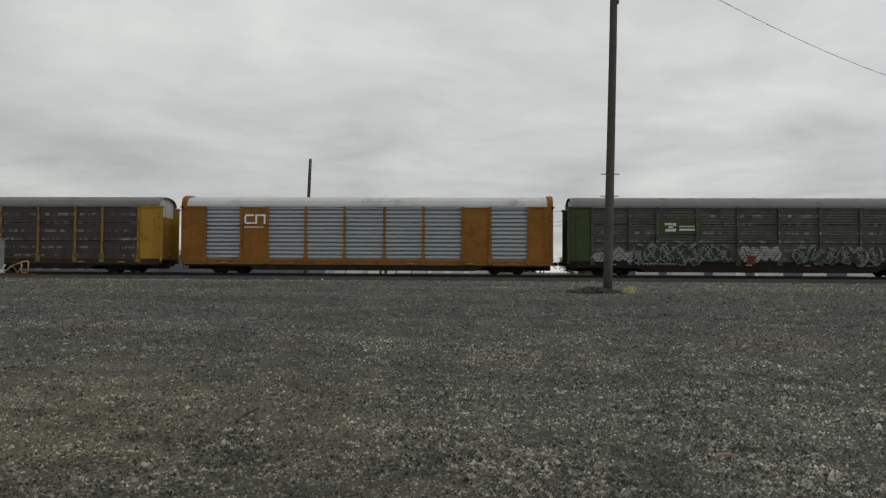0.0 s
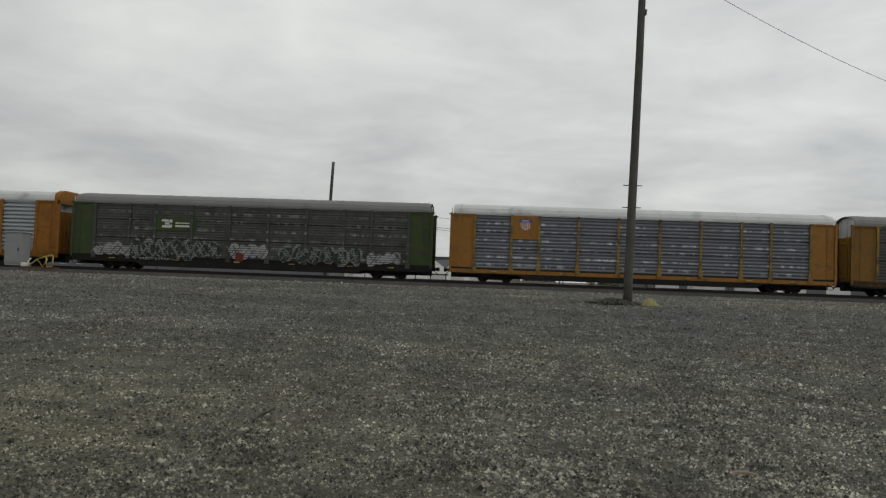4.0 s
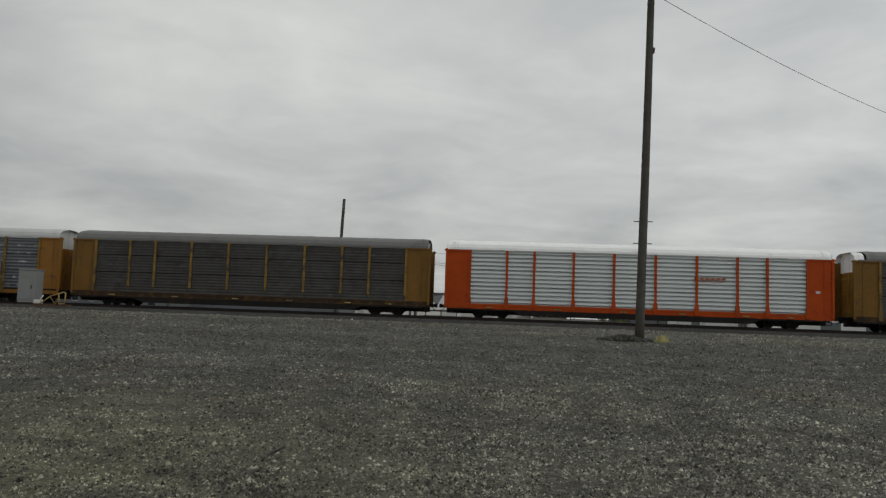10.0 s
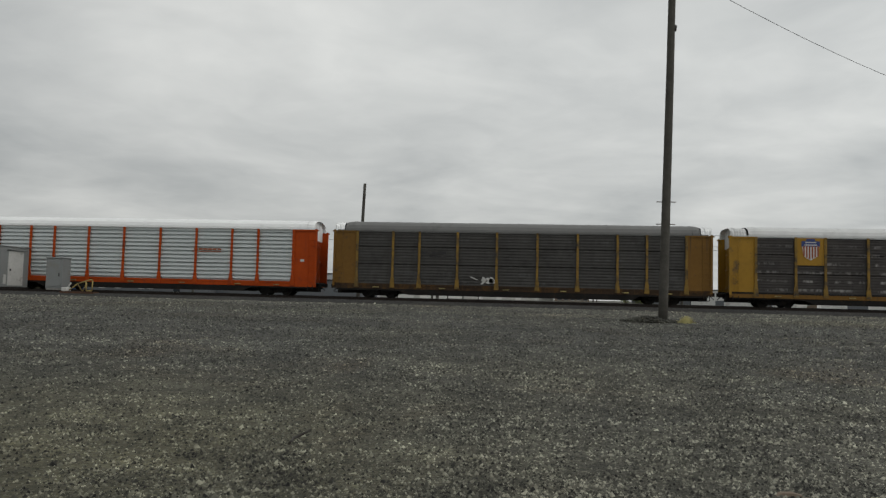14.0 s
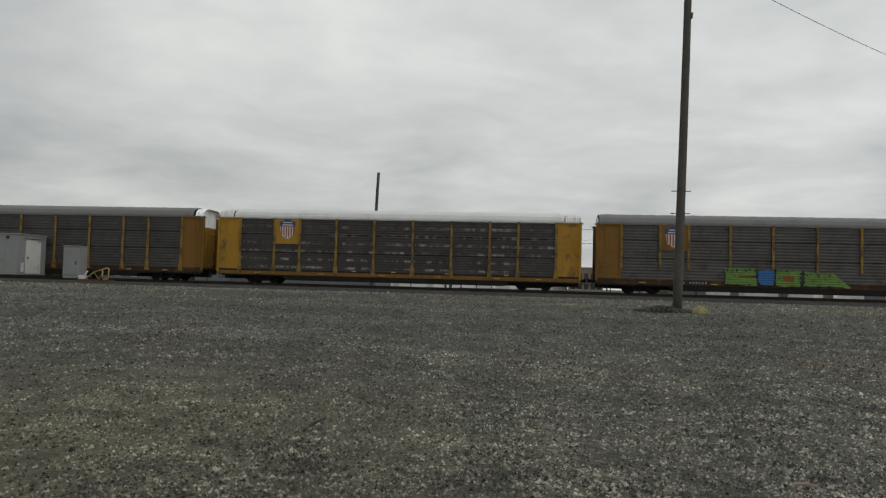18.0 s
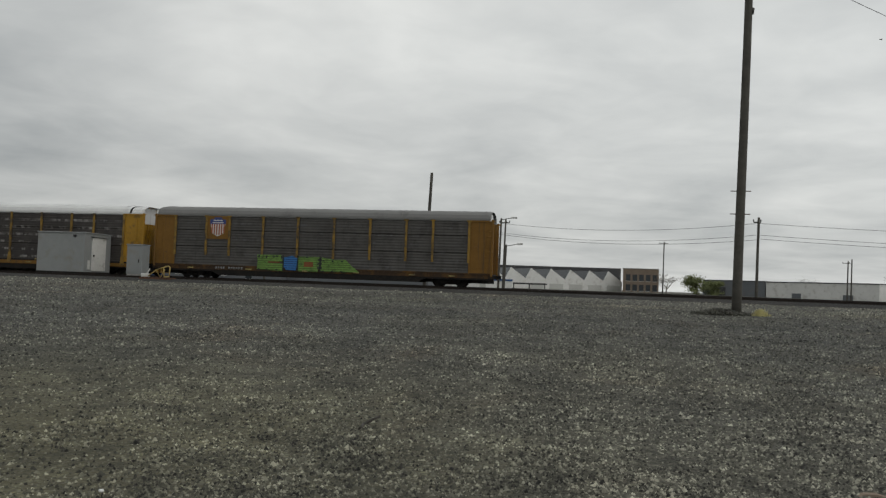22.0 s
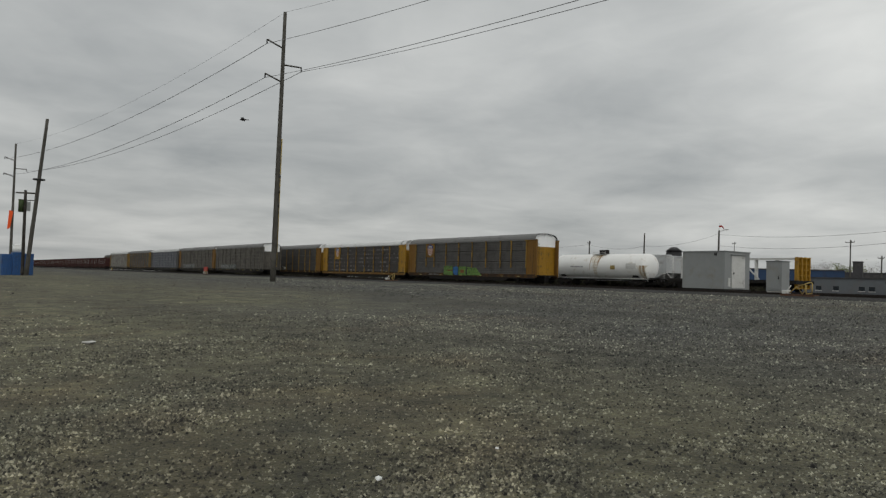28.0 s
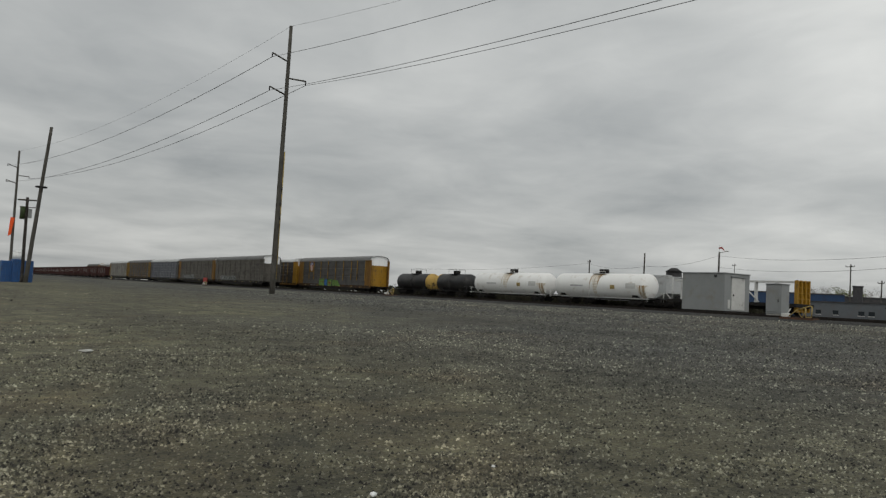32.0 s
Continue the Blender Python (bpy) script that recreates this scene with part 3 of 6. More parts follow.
def stoniness(x, y):
    """How thick the stones lie: full on the gravel, in drawn-out drifts along the wheel lanes where the dirt is bare."""
    near = min(1, max(0, (15 - y) / 8)) * min(1, max(0, (2 - x) / 5.5))
    lane = min(1, max(0, (31 - y) / 9)) * min(1, max(0, (-18 - x) / 12))
    if near <= 0 and lane <= 0:
        return 1.0
    u, v = -0.55 * x + 0.83 * y, 0.83 * x + 0.55 * y
    drift = noise.noise((u * 0.15, v * 0.5, 1.7)) + 0.5 * noise.noise((x * 0.8, y * 0.8, 5.2)) + 0.35 * noise.noise((u * 0.35, v * 1.6, 9.1))
    bank = 0.0
    for cx, cy, cu, cv in ((-15.5, 5.7, 1.7, 1.0), (-10.6, 3.4, 2.0, 0.75)):
        du, dv = u + 0.55 * cx - 0.83 * cy, v - 0.83 * cx - 0.55 * cy
        bank = max(bank, min(1.0, 1.5 * math.exp(-(du / cu) ** 2 - (dv / cv) ** 2)))
    bare = max(near, lane) * min(1, max(0, 0.8 - 1.7 * drift))
    bare = max(bare, 1.35 * lane * min(1, max(0, (-20 - x) / 5))) * (1 - bank)
    return 1 - 0.68 * bare


def build_loose_stones():
    """Loose stones lying on the yard, small and close round the corner of the yard and larger and thinner away from it."""
    rng = np.random.default_rng(5)
    count = 500000
    turn = rng.uniform(radians(-36), radians(92), count)
    dist = 4.4 * np.exp(rng.random(count) ** 1.32 * math.log(120 / 4.4))
    x, y = -np.sin(turn) * dist, np.cos(turn) * dist
    close = 26000
    spin, reach = rng.uniform(0, 2 * math.pi, close), 5.0 * np.sqrt(rng.random(close))
    x, y, dist = np.concatenate([x, reach * np.cos(spin)]), np.concatenate([y, reach * np.sin(spin)]), np.concatenate([dist, reach])
    chance = rng.random(count + close)
    keep = np.array([b > -5 and b < 47.9 and c < stoniness(a, b) for a, b, c in zip(x, y, chance)])
    x, y, dist = x[keep], y[keep], dist[keep]
    n = len(x)
    size = (0.0065 + 0.019 * rng.random(n) ** 2.0) * (0.7 + np.minimum(dist, 60) * 0.036)
    size[rng.random(n) < 0.02] *= 1.7
    z = np.array([rise(a, b) for a, b in zip(x, y)])
    base = np.array([(1, 0, 0), (0.3, 1, 0), (-1, 0.2, 0), (-0.2, -1, 0), (0.25, 0.1, 1.0), (-0.25, -0.1, 0.85)], float)
    v = base[None] * size[:, None, None] * rng.uniform(0.6, 1.3, (n, 6, 3))
    a = rng.uniform(0, 6.28, n)
    c, s = np.cos(a)[:, None], np.sin(a)[:, None]
    vx, vy = v[..., 0] * c - v[..., 1] * s, v[..., 0] * s + v[..., 1] * c
    v = np.stack([vx + x[:, None], vy + y[:, None], v[..., 2] + z[:, None] - 0.15 * size[:, None]], -1).reshape(-1, 3)
    tri = np.array([(0, 1, 4), (1, 5, 4), (1, 2, 5), (2, 3, 5), (3, 4, 5), (3, 0, 4)])
    f = (tri[None] + 6 * np.arange(n)[:, None, None]).reshape(-1, 3)
    me = bpy.data.meshes.new("loose_stones")
    me.vertices.add(len(v))
    me.vertices.foreach_set("co", v.ravel())
    me.loops.add(f.size)
    me.loops.foreach_set("vertex_index", f.ravel())
    me.polygons.add(len(f))
    me.polygons.foreach_set("loop_start", np.arange(0, f.size, 3))
    me.update(calc_edges=True)
    me.materials.append(M["stones"])
    tagged(new("loose_stones", me), "loose grey and brown stones strewn over the yard", "gravel", kind="stuff")


def build_track(y, x0, x1, tag):
    bm = B()
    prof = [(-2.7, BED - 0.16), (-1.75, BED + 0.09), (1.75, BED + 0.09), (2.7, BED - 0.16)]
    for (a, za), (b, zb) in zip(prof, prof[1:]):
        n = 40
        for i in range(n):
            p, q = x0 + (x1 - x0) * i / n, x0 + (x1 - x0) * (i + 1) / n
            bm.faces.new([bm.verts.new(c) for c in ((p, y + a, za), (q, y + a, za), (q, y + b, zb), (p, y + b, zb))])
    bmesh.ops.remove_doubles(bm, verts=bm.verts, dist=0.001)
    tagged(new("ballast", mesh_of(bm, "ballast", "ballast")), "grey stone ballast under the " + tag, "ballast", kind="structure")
    bm = B()
    x = max(x0, -120)
    while x < min(x1, 60):
        box(bm, x, x + 0.22, y - 1.3, y + 1.3, BED + 0.02, BED + 0.09)
        x += 0.55
    tagged(new("railroad_ties", mesh_of(bm, "railroad_ties", "tie")), "dark creosoted timber ties under the " + tag, "ties", kind="stuff")
    for side in (-0.75, 0.75):
        bm = B()
        prof = [(-0.07, 0), (0.07, 0), (0.07, 0.02), (0.012, 0.035), (0.012, 0.11), (0.035, 0.12), (0.035, 0.15), (-0.035, 0.15), (-0.035, 0.12), (-0.012, 0.11), (-0.012, 0.035), (-0.07, 0.02)]
        ends = [[bm.verts.new((x, y + side + a, RAIL_TOP - 0.15 + b)) for a, b in prof] for x in (x0, x1)]
        for i in range(len(prof)):
            j = (i + 1) % len(prof)
            bm.faces.new((ends[0][i], ends[1][i], ends[1][j], ends[0][j]))
        bm.faces.new(ends[0])
        bm.faces.new(ends[1][::-1])
        tagged(new("rail", mesh_of(bm, "rail", "rail")), "dark rusty steel rail of the " + tag, "rail", kind="structure")


build_ground()
build_loose_stones()
build_track(TRACK_A, -620, 420, "running track")
build_track(TRACK_B, -620, 420, "near track")
build_track(TRACK_C, -420, 300, "far siding")
build_track(TRACK_D, -150, 40, "short siding")
build_track(78.6, -150, -30, "rear siding")


def build_scrub_backdrop():
    """Low dark scrub beyond the sidings, added as a backdrop to fill bright gaps."""
    rng = random.Random(8)
    bm = B()
    for i in range(17500):
        low = i > 9500
        x = -140 + 85 * rng.random() if low else -330 + 275 * rng.random()
        y = 80.5 + 3.0 * rng.random()
        top = BED + (1.3 if x > -110 else 1.75) + 0.35 * noise.noise((x * 0.2, y, 0.3))
        z = BED + (top - BED) * rng.random() * (0.65 if low else 1.0)
        s = rng.uniform(0.15, 0.4)
        u, v = Vector((rng.uniform(-1, 1), rng.uniform(-1, 1), rng.uniform(-0.6, 0.6))).normalized() * s, Vector((rng.uniform(-0.3, 0.3), rng.uniform(-0.3, 0.3), 1)).normalized() * s
        c = Vector((x, y, z))
        bm.faces.new([bm.verts.new(c + q) for q in (u, v, -u, -v * 0.6)])
    tagged(new("scrub", mesh_of(bm, "scrub", "scrub")), "low dark brown backdrop shaped as scrub, added beyond the sidings", "scrub", kind="stuff")


build_scrub_backdrop()

# ---- railcars ----
CAR_L, PITCH, HALF = 27.3, 28.37, 1.6
SILL, FLOOR, EAVE, CROWN, DOOR_TOP = 0.27, 1.06, 5.04, 5.74, 4.2
POSTS = [0.066, 0.164, 0.236, 0.339, 0.444, 0.551, 0.656, 0.759, 0.834, 0.934]
SHARED = {}


def shared(key, make):
    if key not in SHARED:
        SHARED[key] = make()
    return SHARED[key]


FOLD = dict(soot=(18, 0.017), soot_dark=(18, 0.018), soot_green=(20, 0.02), soot_brown=(20, 0.015), soot_tan=(18, 0.025), tan_light=(18, 0.025), steel_blue=(16, 0.04), steel=(13, 0.17), steel_clean=(13, 0.17))


def corrugated(width, mat):
    """A side sheet with level corrugations, its foot at z = FLOOR; two deeper seams part it into three."""
    n, depth = FOLD[mat]

    def make():
        bm = B()
        rows = []
        tall = EAVE - 0.12 - FLOOR
        for i in range(n):
            z0 = FLOOR + tall * i / n
            p = tall / n
            deep = depth if i not in (n // 3, 2 * n // 3) else depth + 0.05
            if depth > 0.1:
                rows += [(z0, deep), (z0 + 0.36 * p, deep), (z0 + 0.42 * p, 0.0), (z0 + 0.94 * p, 0.02)]
            else:
                rows += [(z0, 0.0), (z0 + 0.14 * p, 0.0), (z0 + 0.5 * p, deep), (z0 + 0.6 * p, deep)]
        rows.append((FLOOR + tall, 0.0))
        vs = [(bm.verts.new((0, y, z)), bm.verts.new((width, y, z))) for z, y in rows]
        for (a, b), (c, d) in zip(vs, vs[1:]):
            bm.faces.new((a, b, d, c))
        back = [bm.verts.new((x, 0.24, z)) for x, z in ((0, FLOOR), (width, FLOOR), (width, FLOOR + tall), (0, FLOOR + tall))]
        bm.faces.new(back[::-1])
        bm.faces.new((vs[0][0], vs[0][1], back[1], back[0]))
        bm.faces.new((vs[-1][1], vs[-1][0], back[3], back[2]))
        return mesh_of(bm, "side_panel", mat)
    return shared(("corr", round(width, 2), mat, n), make)


def flat_panel(width, mat):
    def make():
        bm = B()
        box(bm, 0, width, 0, 0.06, FLOOR, EAVE - 0.12)
        for x in (0.12, width - 0.12):
            box(bm, x - 0.03, x + 0.03, -0.025, 0, FLOOR + 0.05, EAVE - 0.2)
        return mesh_of(bm, "plain_panel", mat)
    return shared(("flat", round(width, 2), mat), make)


def side_post(mat, wide=0.17, foot=0.0):
    def make():
        bm = B()
        h = wide / 2
        if foot:
            sheet(bm, [(-h, foot), (h, foot), (h, EAVE - 0.1), (-h, EAVE - 0.1)], -0.06, 0.02)
            sheet(bm, [(-h * 2, EAVE - 0.22), (h * 2, EAVE - 0.22), (h * 2, EAVE - 0.1), (-h * 2, EAVE - 0.1)], -0.075, -0.06)
            return mesh_of(bm, "side_post", mat)
        sheet(bm, [(-h * 2.1, FLOOR - 0.28), (h * 2.1, FLOOR - 0.28), (h * 1.6, FLOOR + 0.25), (h, FLOOR + 0.6), (h, EAVE - 0.1), (-h, EAVE - 0.1), (-h, FLOOR + 0.6), (-h * 1.6, FLOOR + 0.25)], -0.06, 0.02)
        return mesh_of(bm, "side_post", mat)
    return shared(("post", mat, wide, foot), make)


def roof_mesh(mat, inset=0.22):
    def make():
        bm = B()
        half = [(-1.63, EAVE - 0.08), (-1.62, EAVE + 0.08), (-1.53, EAVE + 0.32), (-1.31, EAVE + 0.49), (-0.95, EAVE + 0.6), (-0.45, CROWN - 0.02)]
        prof = half + [(0, CROWN)] + [(-y, z) for y, z in half[::-1]]
        n = 108
        rings = []
        for i in range(n + 1):
            x = -CAR_L / 2 + inset + (CAR_L - 2 * inset) * i / n
            d = 0.008 if i % 4 in (1, 2) else 0.0
            e = min(i, n - i)
            drop = 0.05 if e == 0 else 0
            rings.append([bm.verts.new((x, y * (1 - d * 0.6), z - d - (drop if z > EAVE + 0.2 else 0))) for y, z in prof])
        for a, b in zip(rings, rings[1:]):
            for j in range(len(prof) - 1):
                bm.faces.new((a[j], b[j], b[j + 1], a[j + 1]))
        return mesh_of(bm, "roof", mat)
    return shared(("roof", mat, inset), make)


def end_cap(mat):
    def make():
        bm = B()
        pts = [(-1.5, DOOR_TOP), (-1.54, EAVE + 0.06), (-1.48, EAVE + 0.3), (-1.27, EAVE + 0.46), (-0.92, EAVE + 0.57), (0, CROWN - 0.05), (0.92, EAVE + 0.57), (1.27, EAVE + 0.46), (1.48, EAVE + 0.3), (1.54, EAVE + 0.06), (1.5, DOOR_TOP)]
        a = [bm.verts.new((0.0, y, z)) for y, z in pts]
        b = [bm.verts.new((-0.05, y, z)) for y, z in pts]
        bm.faces.new(a)
        bm.faces.new(b[::-1])
        for i in range(len(a)):
            j = (i + 1) % len(a)
            bm.faces.new((a[i], b[i], b[j], a[j]))
        box(bm, 0.0, 0.03, -0.03, 0.03, DOOR_TOP, CROWN - 0.06)
        for y in (-1.0, 1.0):
            box(bm, 0.0, 0.025, y - 0.03, y + 0.03, DOOR_TOP, EAVE + 0.5)
        return mesh_of(bm, "end_cap", mat)
    return shared(("cap", mat), make)


def end_door(car, mat, m):
    """One leaf of the end door, hinged at the car's corner, with its ribs and rails."""
    def leaf():
        return mesh_of(box(B(), -0.06, 0.0, 0.02, 1.52, 0.98, DOOR_TOP), "end_door", mat)

    def rib():
        return mesh_of(box(B(), 0.0, 0.045, 0.0, 0.09, 1.0, DOOR_TOP - 0.04), "door_rib", mat)

    def rail():
        return mesh_of(box(B(), 0.0, 0.06, 0.03, 1.5, 0, 0.08), "door_rail", mat)
    d = part("end_door", shared(("door", mat), leaf), "", car, "ribbed folding end door")
    d.matrix_basis = m
    for k in range(5):
        part("door_rib", shared(("door_rib", mat), rib), "", d).location = (0, 0.16 + k * 0.3, 0)
    for z in (1.3, 2.6, 3.7):
        part("door_rail", shared(("door_rail", mat), rail), "", d).location = (0, 0, z)


def truck_meshes():
    def frames():
        bm = B()
        for s in (-1, 1):
            y = s * 1.02
            sheet(bm, [(-1.15, 0.5), (-0.72, 0.34), (-0.4, 0.18), (0.4, 0.18), (0.72, 0.34), (1.15, 0.5), (1.1, 0.62), (0.5, 0.74), (-0.5, 0.74), (-1.1, 0.62)], y - 0.07, y + 0.07)
            for x in (-0.86, 0.86):
                tube(bm, (x, y - 0.14, 0.46), (x, y + 0.14, 0.46), 0.12, 0.12, 10)
            for x in (-0.15, 0.0, 0.15):
                tube(bm, (x, y - 0.1, 0.28), (x, y - 0.1, 0.62), 0.055, 0.055, 7)
        box(bm, -0.22, 0.22, -1.1, 1.1, 0.5, 0.72)
        # Filler block and beams, added to stop light showing between the wheels.
        box(bm, -0.42, 0.42, -0.9, 0.9, 0.2, 0.5)
        for x in (-1.32, 1.32):
            box(bm, x - 0.06, x + 0.06, -0.95, 0.95, 0.3, 0.6)
            tube(bm, (x * 0.62, -0.8, 0.32), (x * 0.62, 0.8, 0.32), 0.07, 0.07, 6)
        return mesh_of(bm, "truck", "under")

    def wheels():
        half = [(-0.83, 0.0), (-0.83, 0.12), (-0.80, 0.16), (-0.795, 0.34), (-0.80, 0.40), (-0.79, 0.415), (-0.715, 0.42), (-0.70, 0.445), (-0.68, 0.44), (-0.68, 0.3), (-0.70, 0.12), (-0.66, 0.08)]
        prof = half + [(-y, r) for y, r in half[::-1]]
        bm = B()
        n = 24
        rings = [[bm.verts.new((r * math.cos(6.28318 * k / n), y, r * math.sin(6.28318 * k / n))) for k in range(n)] for y, r in prof if r > 0]
        for a, b in zip(rings, rings[1:]):
            for k in range(n):
                bm.faces.new((a[k], a[(k + 1) % n], b[(k + 1) % n], b[k]))
        bm.faces.new(rings[0])
        bm.faces.new(rings[-1][::-1])
        return mesh_of(bm, "wheelset", "under")
    return shared("truck", frames), shared("wheels", wheels)


def add_trucks(car, half):
    frames, wheels = truck_meshes()
    for x in (-half, half):
        t = part("truck", frames, "", car, "dark cast-steel truck")
        t.location = (x, 0, 0)
        for dx in (-0.86, 0.86):
            w = part("wheelset", wheels, "", t)
            w.location = (dx, 0, 0.445)


def add_couplers(car, half, mat="under"):
    def make():
        bm = B()
        box(bm, -0.2, 0.36, -0.08, 0.08, 0.72, 0.92)
        box(bm, 0.30, 0.52, -0.16, 0.10, 0.68, 0.96, 0.02)
        tube(bm, (0.05, -0.35, 0.8), (0.42, -0.3, 0.45), 0.03, 0.03, 6)
        return mesh_of(bm, "coupler", mat)
    me = shared(("coupler", mat), make)
    for s in (-1, 1):
        c = part("coupler", me, "", car)
        c.matrix_basis = pose(s * half, 0, 0, 0, 0, 0 if s > 0 else 180)


def add_ladder(car, x, y, z0, z1, mat, turned=0):
    def make():
        bm = B()
        for dx in (-0.2, 0.2):
            tube(bm, (dx, 0, 0), (dx, 0, z1 - z0), 0.018, 0.018, 6)
        n = int((z1 - z0) / 0.36)
        for i in range(n):
            tube(bm, (-0.2, 0, 0.2 + i * 0.36), (0.2, 0, 0.2 + i * 0.36), 0.014, 0.014, 6)
        return mesh_of(bm, "ladder", mat)
    o = part("ladder", shared(("ladder", mat, round(z1 - z0, 2)), make), "", car)
    o.matrix_basis = pose(x, y, z0, 0, 0, turned)


def autorack(label, panel, post, end, roof, sill, plain=(), plain_mat="", cap="roof_pale", group="autoracks of the moving train", post_wide=0.17, tall_ends=False, foot=0.0, inset=0.22, trim="", placard=False):
    """A covered railcar for motor cars; its middle at the origin, wheels on z = 0, its near side at y = -HALF."""
    car = thing("autorack_railcar", Matrix(), label, "railcar", group)
    x_of = lambda f: -CAR_L / 2 + CAR_L * f
    bm = B()
    box(bm, -CAR_L / 2 + 0.1, CAR_L / 2 - 0.1, -0.28, 0.28, 0.32, 0.95)
    box(bm, -CAR_L / 2 + 0.1, CAR_L / 2 - 0.1, -HALF + 0.12, HALF - 0.12, 0.92, 1.02)
    for f in (0.22, 0.36, 0.5, 0.64, 0.78):
        box(bm, x_of(f) - 0.08, x_of(f) + 0.08, -HALF + 0.15, HALF - 0.15, 0.62, 0.94)
    tube(bm, (-3.2, -0.75, 0.62), (-1.9, -0.75, 0.62), 0.2, 0.2, 12)
    box(bm, 1.6, 2.2, -1.0, -0.5, 0.42, 0.9)
    tube(bm, (-8.5, -0.55, 0.5), (8.5, -0.55, 0.5), 0.03, 0.03, 6)
    part("underframe", bm, "under", car)
    for s in (-1, 1):
        bm = B()
        sheet(bm, [(-CAR_L / 2, 0.68), (CAR_L / 2, 0.68), (CAR_L / 2, FLOOR), (-CAR_L / 2, FLOOR)], -0.05, 0.05)
        low = B()
        sheet(low, [(-CAR_L / 2 + 0.3, 0.56), (-CAR_L / 2 + 5.0, 0.56), (-CAR_L / 2 + 5.7, SILL), (CAR_L / 2 - 5.7, SILL), (CAR_L / 2 - 5.0, 0.56), (CAR_L / 2 - 0.3, 0.56), (CAR_L / 2 - 0.3, 0.68), (-CAR_L / 2 + 0.3, 0.68)], -0.042, 0.05)
        o = part("sill_skirt", low, "skirt", car, "black lower sill")
        o.matrix_basis = pose(0, s * (HALF - 0.06), 0, 0, 0, 0 if s < 0 else 180)
        box(bm, -CAR_L / 2 + 0.02, CAR_L / 2 - 0.02, -0.085, -0.05, FLOOR - 0.12, FLOOR - 0.04)
        if trim:
            o = part("sill_band", box(B(), -CAR_L / 2 + 0.02, CAR_L / 2 - 0.02, -0.075, -0.05, FLOOR - 0.4, FLOOR - 0.13), trim, car, "dirty yellow sill band")
            o.matrix_basis = pose(0, s * (HALF - 0.06), 0, 0, 0, 0 if s < 0 else 180)
        o = part("side_sill", bm, sill, car)
        o.matrix_basis = pose(0, s * (HALF - 0.06), 0, 0, 0, 0 if s < 0 else 180)
        bm = B()
        box(bm, -CAR_L / 2 + 0.3, CAR_L / 2 - 0.3, -0.04, 0.06, EAVE - 0.16, EAVE - 0.03)
        o = part("top_rail", bm, roof if roof not in ("roof_white", "roof_light") else "roof_pale", car)
        o.matrix_basis = pose(0, s * (HALF - 0.04), 0, 0, 0, 0 if s < 0 else 180)
        for i, (a, b) in enumerate(zip(POSTS, POSTS[1:])):
            w = CAR_L * (b - a)
            me = flat_panel(w, plain_mat) if i in plain else corrugated(w, panel)
            o = part("side_panel", me, "", car, "plain painted sheet" if i in plain else "")
            o.matrix_basis = pose(x_of(a), -HALF + 0.05, 0) if s < 0 else pose(-x_of(a), HALF - 0.05, 0, 0, 0, 180)
        for f in POSTS:
            o = part("side_post", side_post(post, post_wide, foot), "", car)
            o.matrix_basis = pose(s * -x_of(f), s * HALF, 0, 0, 0, 0 if s < 0 else 180)
        for e in (-1, 1):
            bm = B()
            w = CAR_L * POSTS[0]
            box(bm, 0.0, w, 0.0, 0.08, FLOOR - 0.2, EAVE - 0.1)
            box(bm, 0.0, 0.16, -0.07, 0, 0.85, EAVE - 0.04)
            box(bm, 0.62, 0.70, -0.03, 0, FLOOR, EAVE - 0.2)
            box(bm, w - 0.1, w, -0.05, 0, FLOOR - 0.1, EAVE - 0.2)
            for z in (FLOOR + 0.35, FLOOR + 1.9):
                box(bm, 0.7, w - 0.1, -0.02, 0, z, z + 0.05)
            box(bm, -0.1, w + 0.1, -0.06, 0.02, EAVE - 0.2, EAVE - 0.1)
            me = mesh_of(bm, "end_panel", end)
            o = part("end_panel", me, "", car, "painted end sheet")
            if s < 0:
                o.matrix_basis = pose(-CAR_L / 2, -HALF + 0.03, 0) if e < 0 else pose(CAR_L / 2, -HALF + 0.03, 0) @ Matrix.Diagonal((-1, 1, 1, 1))
            else:
                o.matrix_basis = pose(CAR_L / 2, HALF - 0.03, 0, 0, 0, 180) if e < 0 else pose(-CAR_L / 2, HALF - 0.03, 0, 0, 0, 180) @ Matrix.Diagonal((-1, 1, 1, 1))
    # grab irons, steps, placards and reflectors along the near side
    def rung():
        bm = B()
        bent(bm, [(-0.2, 0, 0), (-0.2, -0.06, 0), (0.2, -0.06, 0), (0.2, 0, 0)], 0.016, 6)
        return mesh_of(bm, "grab_iron", end)

    def step():
        bm = B()
        bent(bm, [(-0.2, 0, 0.42), (-0.2, -0.02, 0), (0.2, -0.02, 0), (0.2, 0, 0.42)], 0.025, 6)
        return mesh_of(bm, "stirrup_step", "under")
    for e in (-1, 1):
        for i in range(9 if e > 0 else 4):
            part("grab_iron", shared(("rung", end), rung), "", car).location = (e * (CAR_L / 2 - 0.42), -HALF - 0.0, FLOOR + 0.05 + 0.38 * i)
        part("stirrup_step", shared("step", step), "", car).location = (e * (CAR_L / 2 - 0.42), -HALF - 0.02, 0.36)
    if placard:
        part("placard", box(B(), CAR_L / 2 - 1.25, CAR_L / 2 - 0.95, -HALF - 0.006, -HALF + 0.03, 2.55, 2.72), "offwhite", car, "small pale placard")
